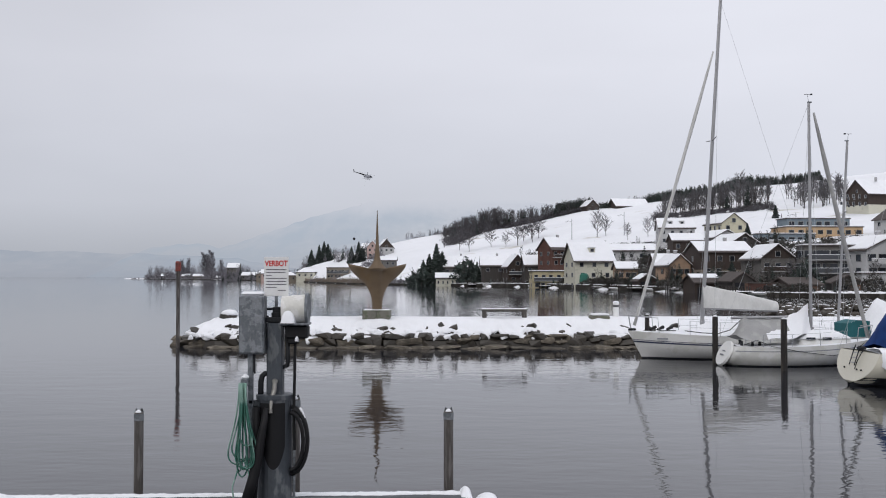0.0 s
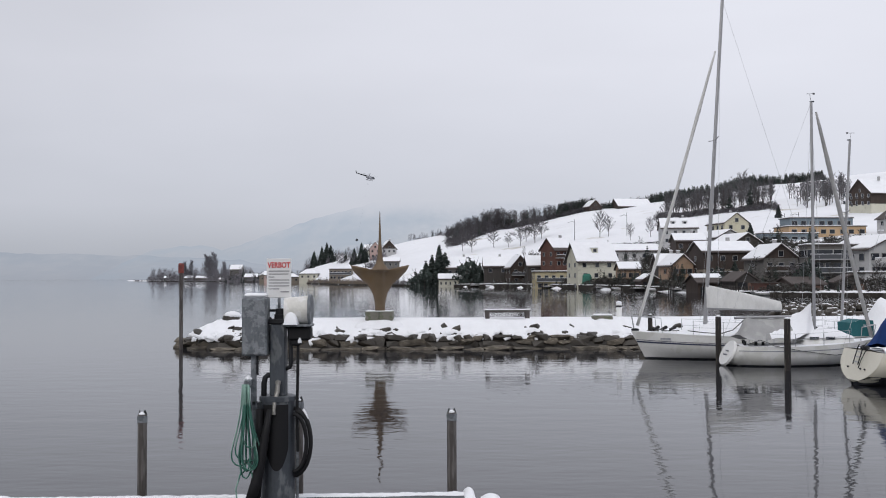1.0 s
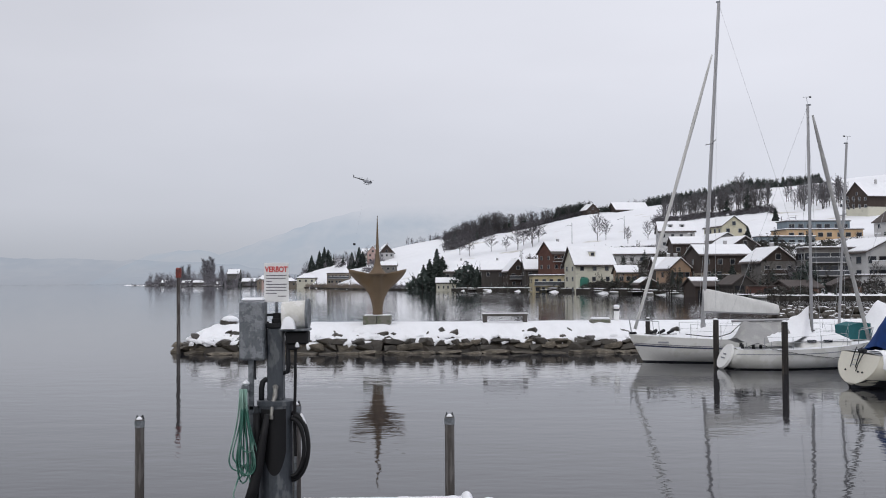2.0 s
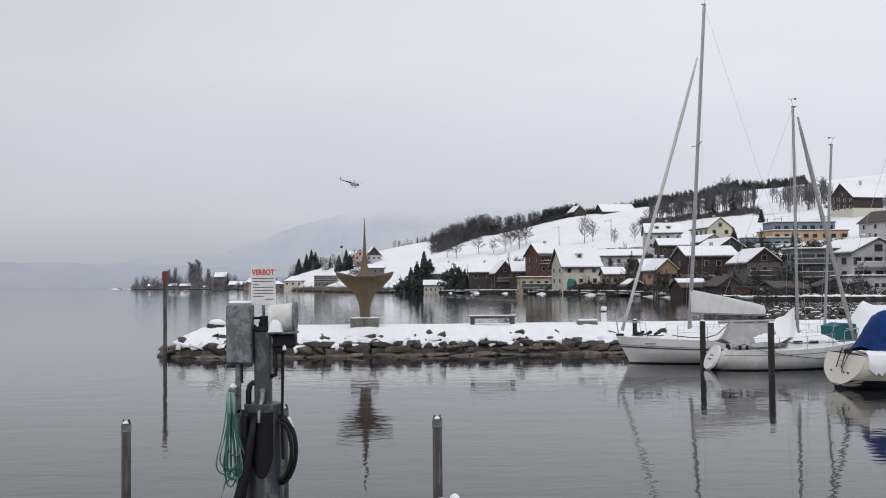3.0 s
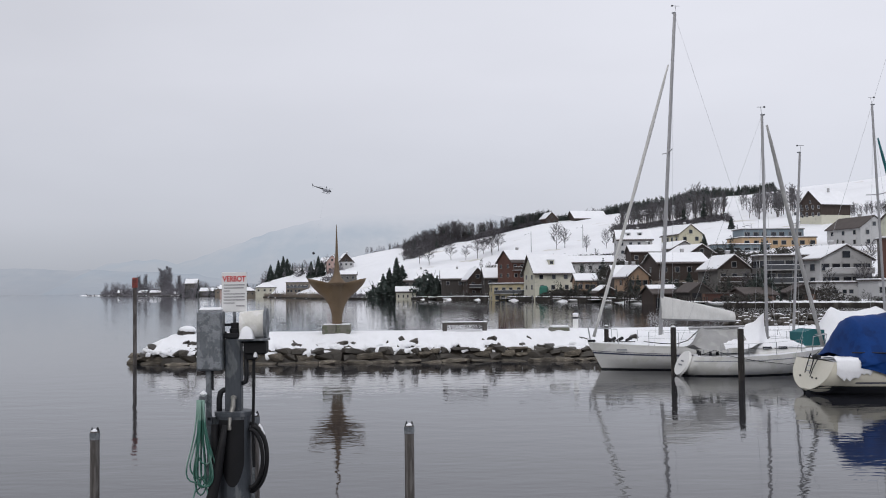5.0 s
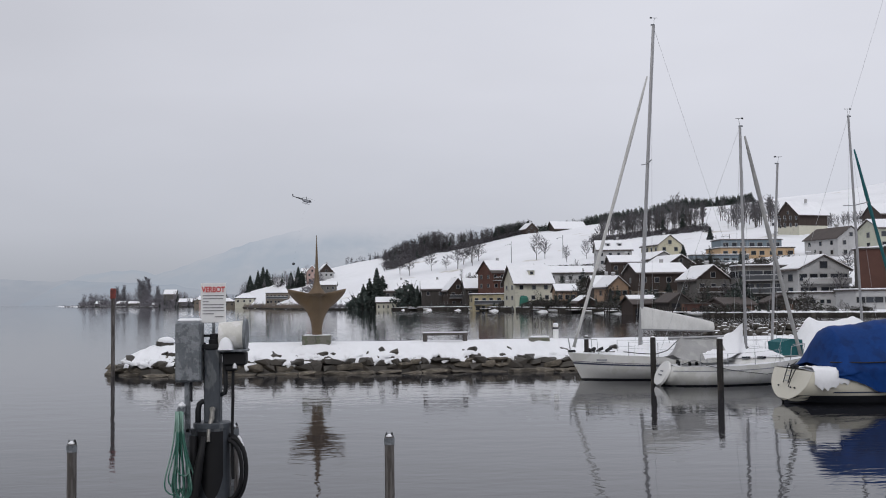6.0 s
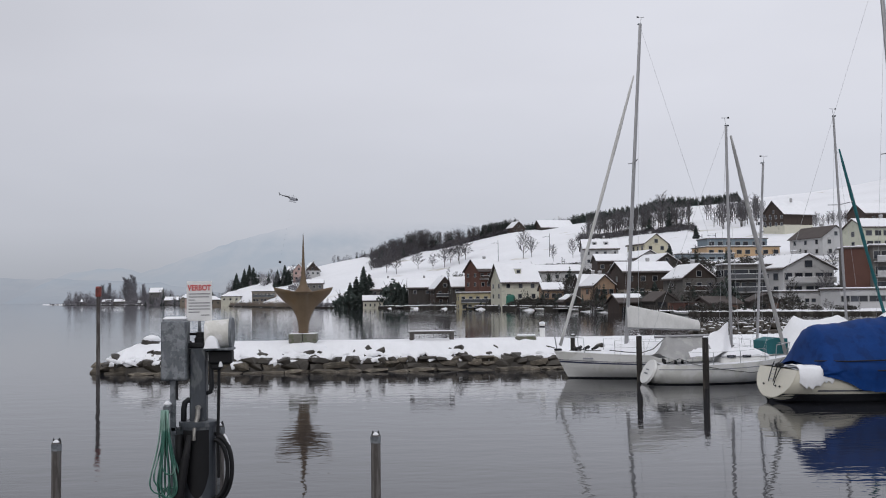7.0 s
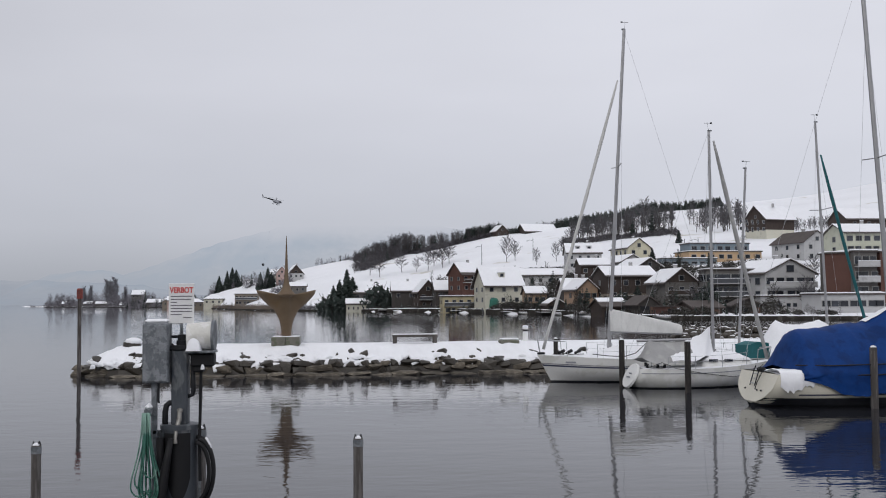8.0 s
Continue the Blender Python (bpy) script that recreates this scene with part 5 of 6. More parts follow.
H(86.30, 172.61, 11.26, 0.00, 5.2, 6, -24, BRICK_WALL, "red-brown apartment block above white terraces", "flat", 1, 0, 0, chimney=False, category="apartment building")
H(94.74, 170.67, 11.34, 0.00, 4.39, 11, 2, BRICK_WALL, "red-brown end of the apartment block", "flat", 4, 2, 0, chimney=False, category="apartment building")
H(89.99, 170.93, 11.47, 0.00, 4.40, 12, 2, GREY_WALL, "grey apartment block with white balconies", "flat", 4, 3, 0, balcony=(0, 1, 2, 3), win=(1.3, 1.5), chimney=False, category="apartment building", storey=2.7, parapet=WHITE_WALL)
H(83.95, 163.83, 3.88, 0.00, 11.36, 7, 2, WHITE_WALL, "white lakeside terrace building with ribbon windows", "flat", 2, 7, 0, win=(1.6, 1.1), chimney=False, category="apartment building", balcony=(1,), parapet=WHITE_WALL)
# second row
H(57.69, 308.54, 11.04, 13.12, 13.80, 12, -4, WHITE_WALL, "long white hall with shallow snow roof", "x", 1, 5, 0, chimney=False)
H(78.95, 340.86, 19.55, 22.94, 11.81, 11, -6, WHITE_WALL, "white gabled house with snowy roof on the slope", "x", 2, 4, 1, dormers=2)
H(94.92, 329.48, 20.65, 23.79, 8.47, 13, 11, YELLOW_WALL, "pale yellow house on the slope with snowy gable roof", "y", 2, 2, 4, win=(1.3, 1.4))
H(79.99, 284.25, 14.03, 16.21, 8.26, 15, 12, WHITE_WALL, "white house under a wide snow-covered roof", "y", 1, 2, 4, chimney=False)
H(76.94, 257.46, 11.67, 14.09, 7.77, 13, 11, TIMBER_GREY, "dark timber house with sloping snow roof", "y", 1, 2, 3, chimney=False)
H(66.61, 274.74, 12.93, 14.85, 7.99, 9, -3, TIMBER, "dark barn-like house with snow patches on roof", "x", 1, 3, 0)
H(112.30, 297.00, 17.70, 0.00, 23.0, 12, 3, ORANGE_WALL, "long orange apartment house with dark windows", "flat", 3, 8, 0, win=(1.6, 1.3), chimney=False, category="apartment building", storey=2.8)
H(99.50, 292.50, 15.40, 0.00, 17.0, 4, 3, BLUE_WALL, "blue-grey balcony wing of the apartment house", "flat", 3, 6, 0, balcony=(0, 1, 2), win=(1.8, 1.4), chimney=False, category="apartment building", storey=2.6, parapet=BLUE_WALL)
H(111.40, 299.50, 20.30, 0.00, 19.0, 8, 3, BLUE_WALL, "grey-blue penthouse storey with flat snowy roof", "flat", 1, 7, 0, win=(1.7, 1.4), chimney=False, category="apartment building")
H(153.70, 374.5, 33.90, 38.90, 12.4, 13, -74, TIMBER, "large brown-timbered farmhouse with white ground floor", "y", 2, 4, -5, timber=TIMBER, lower=CREAM_WALL, win=(1.0, 1.2), over=1.0, dormers=0, snow=0.98)
H(133.32, 280.52, 19.74, 22.86, 9.10, 15, 13, WHITE_WALL, "white house with dark gable roof and wooden side", "y", 2, 2, 3, snow=0.0, win=(1.2, 1.3))
H(132.40, 250.05, 20.27, 22.70, 12.02, 12, 0, PALE_GREEN, "pale green house with loggias and snowy roof", "x", 3, 5, 1, balcony=(1,), win=(1.7, 1.4), parapet=WHITE_WALL)
H(173.41, 321.71, 29.68, 33.54, 19.78, 14, 0, TIMBER, "long dark farm building under deep snow", "x", 1, 4, 0, category="barn", chimney=False)
# hilltop farm
H(114.62, 609.47, 45.66, 50.55, 20.44, 16, 10, TIMBER, "dark wooden barn with snow roof on hilltop", "x", 0, 0, 0, chimney=False, category="barn", over=1.0)
H(90.16, 606.91, 45.50, 49.31, 8.14, 10, 15, TIMBER, "small dark farmhouse on the hilltop", "y", 1, 2, 0)
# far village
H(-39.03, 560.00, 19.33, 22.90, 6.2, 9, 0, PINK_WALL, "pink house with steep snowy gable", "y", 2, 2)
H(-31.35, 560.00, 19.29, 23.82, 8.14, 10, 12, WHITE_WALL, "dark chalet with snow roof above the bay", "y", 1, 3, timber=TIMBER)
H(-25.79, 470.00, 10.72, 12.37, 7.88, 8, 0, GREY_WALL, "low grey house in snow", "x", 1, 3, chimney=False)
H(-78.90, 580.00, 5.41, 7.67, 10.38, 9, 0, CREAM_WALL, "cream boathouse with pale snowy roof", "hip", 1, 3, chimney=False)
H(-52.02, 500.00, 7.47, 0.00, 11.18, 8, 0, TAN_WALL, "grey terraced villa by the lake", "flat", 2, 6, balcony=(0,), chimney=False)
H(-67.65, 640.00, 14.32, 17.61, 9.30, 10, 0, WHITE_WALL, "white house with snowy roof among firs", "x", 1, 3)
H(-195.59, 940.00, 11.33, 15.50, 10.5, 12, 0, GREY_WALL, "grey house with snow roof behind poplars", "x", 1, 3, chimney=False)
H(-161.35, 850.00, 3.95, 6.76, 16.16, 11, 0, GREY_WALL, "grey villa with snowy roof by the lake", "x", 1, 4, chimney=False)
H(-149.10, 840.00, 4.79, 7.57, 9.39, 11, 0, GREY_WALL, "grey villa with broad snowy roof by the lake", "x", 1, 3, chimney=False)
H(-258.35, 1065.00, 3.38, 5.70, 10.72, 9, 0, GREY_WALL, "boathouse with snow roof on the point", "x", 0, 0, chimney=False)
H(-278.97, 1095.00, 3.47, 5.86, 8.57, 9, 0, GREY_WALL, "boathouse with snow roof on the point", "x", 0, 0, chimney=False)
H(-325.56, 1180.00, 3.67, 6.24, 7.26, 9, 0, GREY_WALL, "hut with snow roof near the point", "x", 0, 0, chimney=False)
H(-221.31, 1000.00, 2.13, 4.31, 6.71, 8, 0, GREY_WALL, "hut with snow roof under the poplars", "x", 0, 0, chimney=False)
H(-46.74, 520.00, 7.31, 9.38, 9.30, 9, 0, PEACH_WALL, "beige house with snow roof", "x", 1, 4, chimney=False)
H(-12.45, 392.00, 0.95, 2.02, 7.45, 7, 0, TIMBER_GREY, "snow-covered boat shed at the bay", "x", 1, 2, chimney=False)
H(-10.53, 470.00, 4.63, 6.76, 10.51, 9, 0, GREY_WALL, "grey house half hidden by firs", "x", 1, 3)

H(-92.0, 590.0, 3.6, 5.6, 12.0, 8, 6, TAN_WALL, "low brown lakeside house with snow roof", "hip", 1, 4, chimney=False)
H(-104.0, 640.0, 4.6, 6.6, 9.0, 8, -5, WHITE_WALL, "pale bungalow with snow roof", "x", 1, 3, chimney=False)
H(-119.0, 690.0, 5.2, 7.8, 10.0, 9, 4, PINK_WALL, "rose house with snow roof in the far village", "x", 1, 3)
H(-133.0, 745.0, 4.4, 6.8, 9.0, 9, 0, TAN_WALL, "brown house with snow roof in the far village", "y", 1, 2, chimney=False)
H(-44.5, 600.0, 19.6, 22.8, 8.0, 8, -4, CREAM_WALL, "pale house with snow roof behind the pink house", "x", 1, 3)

# boathouses at the water's edge; a dark panel paints the shade inside each bay
def boathouse(x, y, eave, ridge, w, d, turn, wall, label, roof="x", snow=0.75):
    ob = H(x, y, eave, ridge, w, d, turn, wall, label, roof, 1, 0, chimney=False, category="boathouse", snow=snow, over=0.5)
    e = eave - ob.location.z
    part("bay", Mesh().box((-w * 0.2, -d / 2 - 0.03, e * 0.42), (w * 0.42, 0.08, e * 0.80)), DARK, ob, "dark panel drawn as the shade inside a boat bay")
    part("door", Mesh().box((w * 0.25, -d / 2 - 0.03, e * 0.42), (w * 0.34, 0.08, e * 0.72)), SHUTTER, ob)


boathouse(49.80, 190.00, 2.1, 3.4, 5.10, 6, 8, TIMBER, "low dark boathouse with snow along its ridge", "x", 0.45)
boathouse(53.47, 180.00, 2.5, 3.9, 4.03, 6, 8, TIMBER_GREY, "weathered boathouse with dark gabled roof", "y", 0.0)
boathouse(55.60, 171.00, 2.0, 0.0, 3.65, 5, 10, BRICK_WALL, "small red-brown boathouse by the water", "flat", 0.0)
boathouse(60.14, 168.00, 1.9, 2.9, 5.64, 6, 10, TIMBER, "low dark boat shed at the harbour shore", "x", 0.0)
boathouse(46.21, 228.00, 2.3, 3.6, 4.33, 5, 6, TIMBER, "dark boathouse on posts beside the orange house", "y")
boathouse(67.5, 168.5, 2.2, 3.3, 4.8, 6, -8, TIMBER_GREY, "dark boat shed below the flats", "y", 0.0)

# ---- trees ----
def bare_tree(h, spread, seed, fine=5, limbs=8, low=0.25, twig_r=0.022, weep=0.0, thin=1.0, rise=0.0):
    """Trunk and limbs as one form, twigs as another; a leafless broad tree."""
    r = random.Random(seed)
    wood, twig = Mesh(), Mesh()
    pts = [Vector((r.uniform(-0.012, 0.012) * h * i, r.uniform(-0.012, 0.012) * h * i, h * 0.86 * i / 5)) for i in range(6)]
    wood.tube(pts, [h * 0.018 * thin * (1 - 0.88 * i / 5) + 0.008 for i in range(6)], 5)
    for i in range(limbs):
        t = low + (0.97 - low) * (i + r.random() * 0.6) / limbs
        k = min(int(t * 5), 4)
        p = pts[k].lerp(pts[k + 1], t * 5 - k)
        a = i * 2.4 + r.uniform(-0.4, 0.4)
        ln = spread * (1.05 - 0.6 * t) * r.uniform(0.7, 1.15)
        up = r.uniform(0.8, 1.6) - weep + rise
        d = Vector((math.cos(a), math.sin(a), up)).normalized()
        mid = p + d * ln * 0.55 + Vector((0, 0, 0.05 * ln))
        end = p + d * ln * 1.1 + Vector((0, 0, (0.18 - weep) * ln))
        wood.tube([p, mid, end], [h * 0.007 * thin, h * 0.004 * thin, h * 0.0012], 3)
        for j in range(fine):
            u = 0.2 + 0.8 * (j + r.random()) / fine
            q = p.lerp(mid, u * 2) if u < 0.5 else mid.lerp(end, u * 2 - 1)
            e = Vector((math.cos(a + r.uniform(-1.3, 1.3)), math.sin(a + r.uniform(-1.3, 1.3)), r.uniform(0.3, 1.5) - weep)).normalized()
            l2 = ln * r.uniform(0.3, 0.6)
            wood.tube([q, q + e * l2], [h * 0.0028 * thin, h * 0.001], 3)
            for m in range(fine + 4):
                s = q + e * l2 * (m + r.random()) / (fine + 4)
                g = (e + Vector((r.uniform(-1, 1), r.uniform(-1, 1), r.uniform(-0.4, 0.9) - weep * 1.5))) * l2 * r.uniform(0.25, 0.5)
                o = Vector((r.uniform(-1, 1), r.uniform(-1, 1), 0)).normalized() * twig_r
                twig.add([s - o, s + o, s + g], [(0, 1, 2)])
                o = Vector((-o.y, o.x, 0))
                twig.add([s - o, s + o, s + g + Vector((r.uniform(-0.3, 0.3), r.uniform(-0.3, 0.3), 0.15))], [(0, 1, 2)])
    return wood, twig


def fir(h, w, seed, tiers=18, blades=15):
    """A fir: whorls of drooping, overlapping boughs with a ragged outline."""
    r = random.Random(seed)
    wood, needles = Mesh(), Mesh()
    wood.tube([(0, 0, 0), (0, 0, h * 0.97)], [h * 0.018, 0.02], 6)
    for i in range(tiers):
        t = i / tiers
        z = h * (0.05 + 0.93 * t)
        rad = w / 2 * (1 - t) ** 0.8 + 0.15
        for j in range(blades):
            a = 2 * math.pi * (j + r.random()) / blades
            rr = rad * r.uniform(0.45, 1.3) * (1 + 0.22 * math.sin(a * 2 + seed))
            d = Vector((math.cos(a), math.sin(a), 0))
            n_ = Vector((-d.y, d.x, 0)) * rr * 0.42
            dz = -rr * r.uniform(0.25, 0.6)
            c = Vector((0, 0, z + rr * 0.12 + r.uniform(-0.02, 0.02) * h))
            tip = c + d * rr + Vector((0, 0, dz))
            mid = c + d * rr * 0.5 + Vector((0, 0, dz * 0.35))
            sag = Vector((0, 0, -0.35 * h / tiers))
            needles.add([c, mid - n_ + sag, tip, mid + n_ + sag], [(0, 1, 2), (0, 2, 3)])
            needles.add([mid - n_ * 0.9, mid + n_ * 0.9, mid + d * rr * 0.2 - Vector((0, 0, rr * 0.5))], [(0, 1, 2)])
            needles.add([c + d * rr * 0.2, tip, mid - Vector((0, 0, rr * 0.45))], [(0, 1, 2)])
    return wood, needles


def bush(h, seed, n=170):
    """A dense dark bush of many small leaf and twig clumps."""
    r = random.Random(seed)
    wood, leaf = Mesh(), Mesh()
    for i in range(7):
        a = r.uniform(0, 6.28)
        wood.tube([(0, 0, 0), (h * 0.45 * math.cos(a), h * 0.45 * math.sin(a), h * r.uniform(0.7, 1.0))], [h * 0.02, h * 0.004], 3)
    for i in range(n):
        a, u, v = r.uniform(0, 6.28), r.random() ** 0.5, r.random()
        rr = h * 0.55 * u * (1 - 0.5 * v * v) * r.uniform(0.8, 1.15)
        p = Vector((rr * math.cos(a), rr * math.sin(a), h * (0.02 + 0.95 * v * (1 - 0.35 * u))))
        k = h * r.uniform(0.05, 0.13)
        q = [p + Vector((r.uniform(-1, 1), r.uniform(-1, 1), r.uniform(-1, 1))) * k for _ in range(3)]
        leaf.add(q, [(0, 1, 2)])
    return wood, leaf


TREES = {}


def tree(kind, x, y, h, label, turn=0.0, z=None):
    """One tree of its own, from a small set of shared forms."""
    v = int(abs(x * 7 + y * 3)) % 3
    if (kind, v) not in TREES:
        if kind == "fir":
            a, c = fir(10, 5.2, 20 + v, 20, 17)
            TREES[kind, v] = (a.data("trunk", BARK), c.data("crown", NEEDLE), 10)
        elif kind == "yew":
            a, c = bush(10, 30 + v, 520)
            TREES[kind, v] = (a.data("trunk", BARK), c.data("crown", NEEDLE), 10)
        elif kind == "poplar":
            a, c = bare_tree(10, 2.4, 40 + v, 6, 30, 0.05, 0.05, rise=1.8, thin=0.7)
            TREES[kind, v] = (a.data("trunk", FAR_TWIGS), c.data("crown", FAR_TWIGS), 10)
        elif kind == "round":
            a, c = bare_tree(10, 4.4, 60 + v, 8, 20, 0.18, 0.03, weep=0.3, thin=0.75)
            TREES[kind, v] = (a.data("trunk", BARK), c.data("crown", WOOD_TWIGS), 10)
        else:
            a, c = bare_tree(10, 3.4, 80 + v, 7, 20, 0.16, 0.024, thin=0.7)
            TREES[kind, v] = (a.data("trunk", BARK), c.data("crown", TWIGS), 10)
    a, c, h0 = TREES[kind, v]
    z = ground_z(x, y) - 0.2 if z is None else z
    ob = thing({"fir": "fir_tree", "poplar": "poplar_tree", "yew": "yew_bush"}.get(kind, "bare_tree"), (x, y, z), turn, label, "tree", "trees on the slope")
    ob.scale = (h / h0,) * 3
    for nm, me in (("trunk", a), ("crown", c)):
        o = new(nm, me)
        o.parent = ob
    return ob

def forest(name, spots, material_wood, material_crown, label, seed, firs=0.15, h=(8, 14), fir_mat=None, bushes=0.0, tall=None, lean=(0.85, 1.1), slim=0.0):
    """A wood of many trees as one mass of trunks and twigs, with firs among them; tall gives heights by bearing."""
    r = random.Random(seed)
    kinds = [bare_tree(10, 2.9 - slim, seed + i, 4, 13, 0.08 + 0.2 * slim, 0.045 - 0.01 * slim, thin=0.7 + 0.3 * slim, rise=0.4 + slim) for i in range(6)]
    cones = [fir(10, 4.2, seed + 9 + i, 11, 9) for i in range(4)]
    tufts = [bush(10, seed + 20 + i) for i in range(4)]
    wood, crown, needle = Mesh(), Mesh(), Mesh()
    for x, y in spots:
        if any(abs((x - a) * c + (y - b_) * e) < hw and abs((y - b_) * c - (x - a) * e) < hd for a, b_, c, e, hw, hd in PLOTS):
            continue
        z = ground_z(x, y) - 0.3
        k = (table(x / y, *tall) * r.uniform(*lean) if tall else r.uniform(*h)) / 10
        is_fir = r.random() < firs
        is_bush = not is_fir and r.random() < bushes
        w, c = r.choice(cones if is_fir else tufts if is_bush else kinds)
        a = r.uniform(0, 6.28)
        ca, sa = math.cos(a) * k, math.sin(a) * k
        kz = k * (0.95 if is_fir else 0.55 if is_bush else 1.0)
        for src, dst in ((w, wood), (c, needle if is_fir else crown)):
            dst.add([(x + p[0] * ca - p[1] * sa, y + p[0] * sa + p[1] * ca, z + p[2] * kz) for p in src.v], src.f)
    ob = thing(name, (0, 0, 0), 0, label, "forest", kind="stuff")
    part("trunks", wood, material_wood, ob, fix=False)
    part("twigs", crown, material_crown, ob, fix=False)
    if needle.v:
        part("needles", needle, fir_mat or NEEDLE, ob, fix=False)
    return ob


def strip(b0, b1, y0, y1, n, seed):
    """n spots between two bearings, as x over y, and two distances that may change along the strip."""
    r = random.Random(seed)
    out = []
    for i in range(n):
        t = r.random()
        y = y0[0] + (y0[1] - y0[0]) * t + r.random() * (y1[0] + (y1[1] - y1[0]) * t - y0[0] - (y0[1] - y0[0]) * t)
        out.append(((b0 + (b1 - b0) * t) * y, y))
    return out


LEFT_WOOD = ((0.0, 0.012, 0.03, 0.05, 0.0736, 0.096, 0.12, 0.15), (4.0, 6.5, 11.0, 13.5, 10.5, 9.0, 9.0, 8.0))
FIR_BAND = ((0.15, 0.208, 0.23, 0.258, 0.286, 0.303, 0.331), (6.0, 7.0, 7.4, 7.6, 8.8, 8.6, 6.5))
forest("hill_wood", strip(0.008, 0.148, (614, 614), (642, 640), 200, 1), BARK, WOOD_TWIGS, "bare grey-brown wood along the hill crest", 100, 0.10, tall=LEFT_WOOD)
forest("hill_wood", strip(0.000, 0.050, (515, 612), (612, 620), 120, 41), BARK, WOOD_TWIGS, "bare wood running down the shoulder of the hill", 120, 0.08, (4.5, 8.5))
forest("undergrowth", strip(0.006, 0.150, (612, 612), (622, 622), 260, 21), BARK, WOOD_TWIGS, "dark brambles at the edge of the wood", 150, 0.0, (4, 7.5), bushes=1.0)
forest("undergrowth", strip(0.002, 0.050, (520, 611), (612, 618), 130, 22), BARK, WOOD_TWIGS, "dark brambles on the shoulder of the hill", 160, 0.0, (3.5, 6.5), bushes=1.0)
forest("fir_wood", strip(0.112, 0.150, (614, 614), (632, 632), 80, 7), BARK, WOOD_TWIGS, "dark fir copse beside the hilltop farm", 300, 0.9, tall=LEFT_WOOD)
forest("hill_wood", strip(0.148, 0.210, (628, 621), (660, 650), 70, 2), BARK, WOOD_TWIGS, "mixed wood behind the hilltop farm", 200, 0.35, tall=FIR_BAND)
forest("fir_wood", strip(0.203, 0.333, (617, 617), (640, 636), 340, 24), BARK, WOOD_TWIGS, "dark band of firs along the upper skyline", 220, 0.92, tall=FIR_BAND)
forest("fir_wood", strip(0.336, 0.374, (617, 617), (634, 632), 110, 4), BARK, WOOD_TWIGS, "dark firs at the end of the skyline wood", 500, 0.92, (5.5, 7.5))
forest("undergrowth", strip(0.150, 0.374, (619, 618), (628, 626), 230, 26), BARK, NEEDLE, "dark brambles under the skyline firs", 470, 0.0, (5.0, 8.0), bushes=1.0)
forest("hill_wood", strip(0.216, 0.325, (490, 440), (555, 530), 150, 23), BARK, TWIGS, "bare wood reaching down to the upper houses", 450, 0.02, (8.0, 12.5), slim=0.45)
forest("undergrowth", strip(0.210, 0.328, (484, 434), (510, 465), 190, 25), BARK, WOOD_TWIGS, "dark brambles at the foot of the bare wood", 460, 0.0, (2.8, 5.5), bushes=1.0)
forest("hill_wood", strip(0.340, 0.400, (430, 425), (510, 490), 55, 3), BARK, TWIGS, "tall pale bare trees above the houses", 400, 0.02, (9, 13), slim=0.3)
forest("hedge", strip(0.43, 0.50, (395, 380), (410, 400), 60, 5), BARK, TWIGS, "bare hedge above the farmhouse", 600, 0.0, (4, 6))
forest("hill_wood", strip(-0.036, 0.012, (616, 616), (640, 640), 34, 6), BARK, FAR_TWIGS, "low bare trees on the shoulder of the hill", 700, 0.05, (3, 5.5), bushes=0.4)
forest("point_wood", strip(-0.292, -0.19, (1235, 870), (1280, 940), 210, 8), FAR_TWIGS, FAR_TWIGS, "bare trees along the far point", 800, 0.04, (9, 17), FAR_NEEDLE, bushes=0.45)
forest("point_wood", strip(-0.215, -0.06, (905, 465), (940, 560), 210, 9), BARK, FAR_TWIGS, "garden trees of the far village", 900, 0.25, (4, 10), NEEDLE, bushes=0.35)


def shore_spots(b0, b1, n, seed, d0, d1):
    r = random.Random(seed)
    out = []
    for i in range(n):
        s = r.uniform(b0, b1)
        y = table(s, BEARING, SHORE) + r.uniform(d0, d1)
        out.append((s * y, y))
    return out


forest("shrubs", shore_spots(-0.02, 0.20, 190, 12, -0.5, 9.0), BARK, SHRUB, "dark winter shrubs along the shore wall", 1000, 0.06, (1.0, 3.0), bushes=0.85)
forest("shrubs", shore_spots(0.20, 0.50, 150, 16, -0.5, 12.0), BARK, SHRUB, "low dark shrubs and stalks at the harbour shore", 1050, 0.03, (0.7, 2.3), bushes=0.65)
forest("shrubs", shore_spots(0.10, 0.365, 200, 17, -1.0, 10.0), BARK, SHRUB, "dark evergreen shrubs in the lakeside gardens", 1075, 0.22, (2.0, 4.6), bushes=0.9)
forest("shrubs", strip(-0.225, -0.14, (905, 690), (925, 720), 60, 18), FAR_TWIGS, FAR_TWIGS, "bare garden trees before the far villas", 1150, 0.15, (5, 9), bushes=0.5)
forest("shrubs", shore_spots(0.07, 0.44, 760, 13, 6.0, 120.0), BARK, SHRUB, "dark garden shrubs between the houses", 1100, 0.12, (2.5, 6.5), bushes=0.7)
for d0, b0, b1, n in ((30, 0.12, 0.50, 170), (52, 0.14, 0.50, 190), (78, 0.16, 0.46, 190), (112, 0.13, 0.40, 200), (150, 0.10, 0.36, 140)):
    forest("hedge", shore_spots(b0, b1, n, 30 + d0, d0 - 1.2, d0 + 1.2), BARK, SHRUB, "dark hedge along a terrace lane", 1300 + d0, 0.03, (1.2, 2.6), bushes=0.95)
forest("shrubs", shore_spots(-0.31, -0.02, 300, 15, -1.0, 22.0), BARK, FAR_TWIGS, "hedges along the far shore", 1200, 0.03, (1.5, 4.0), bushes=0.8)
reeds, rr = Mesh(), random.Random(4)
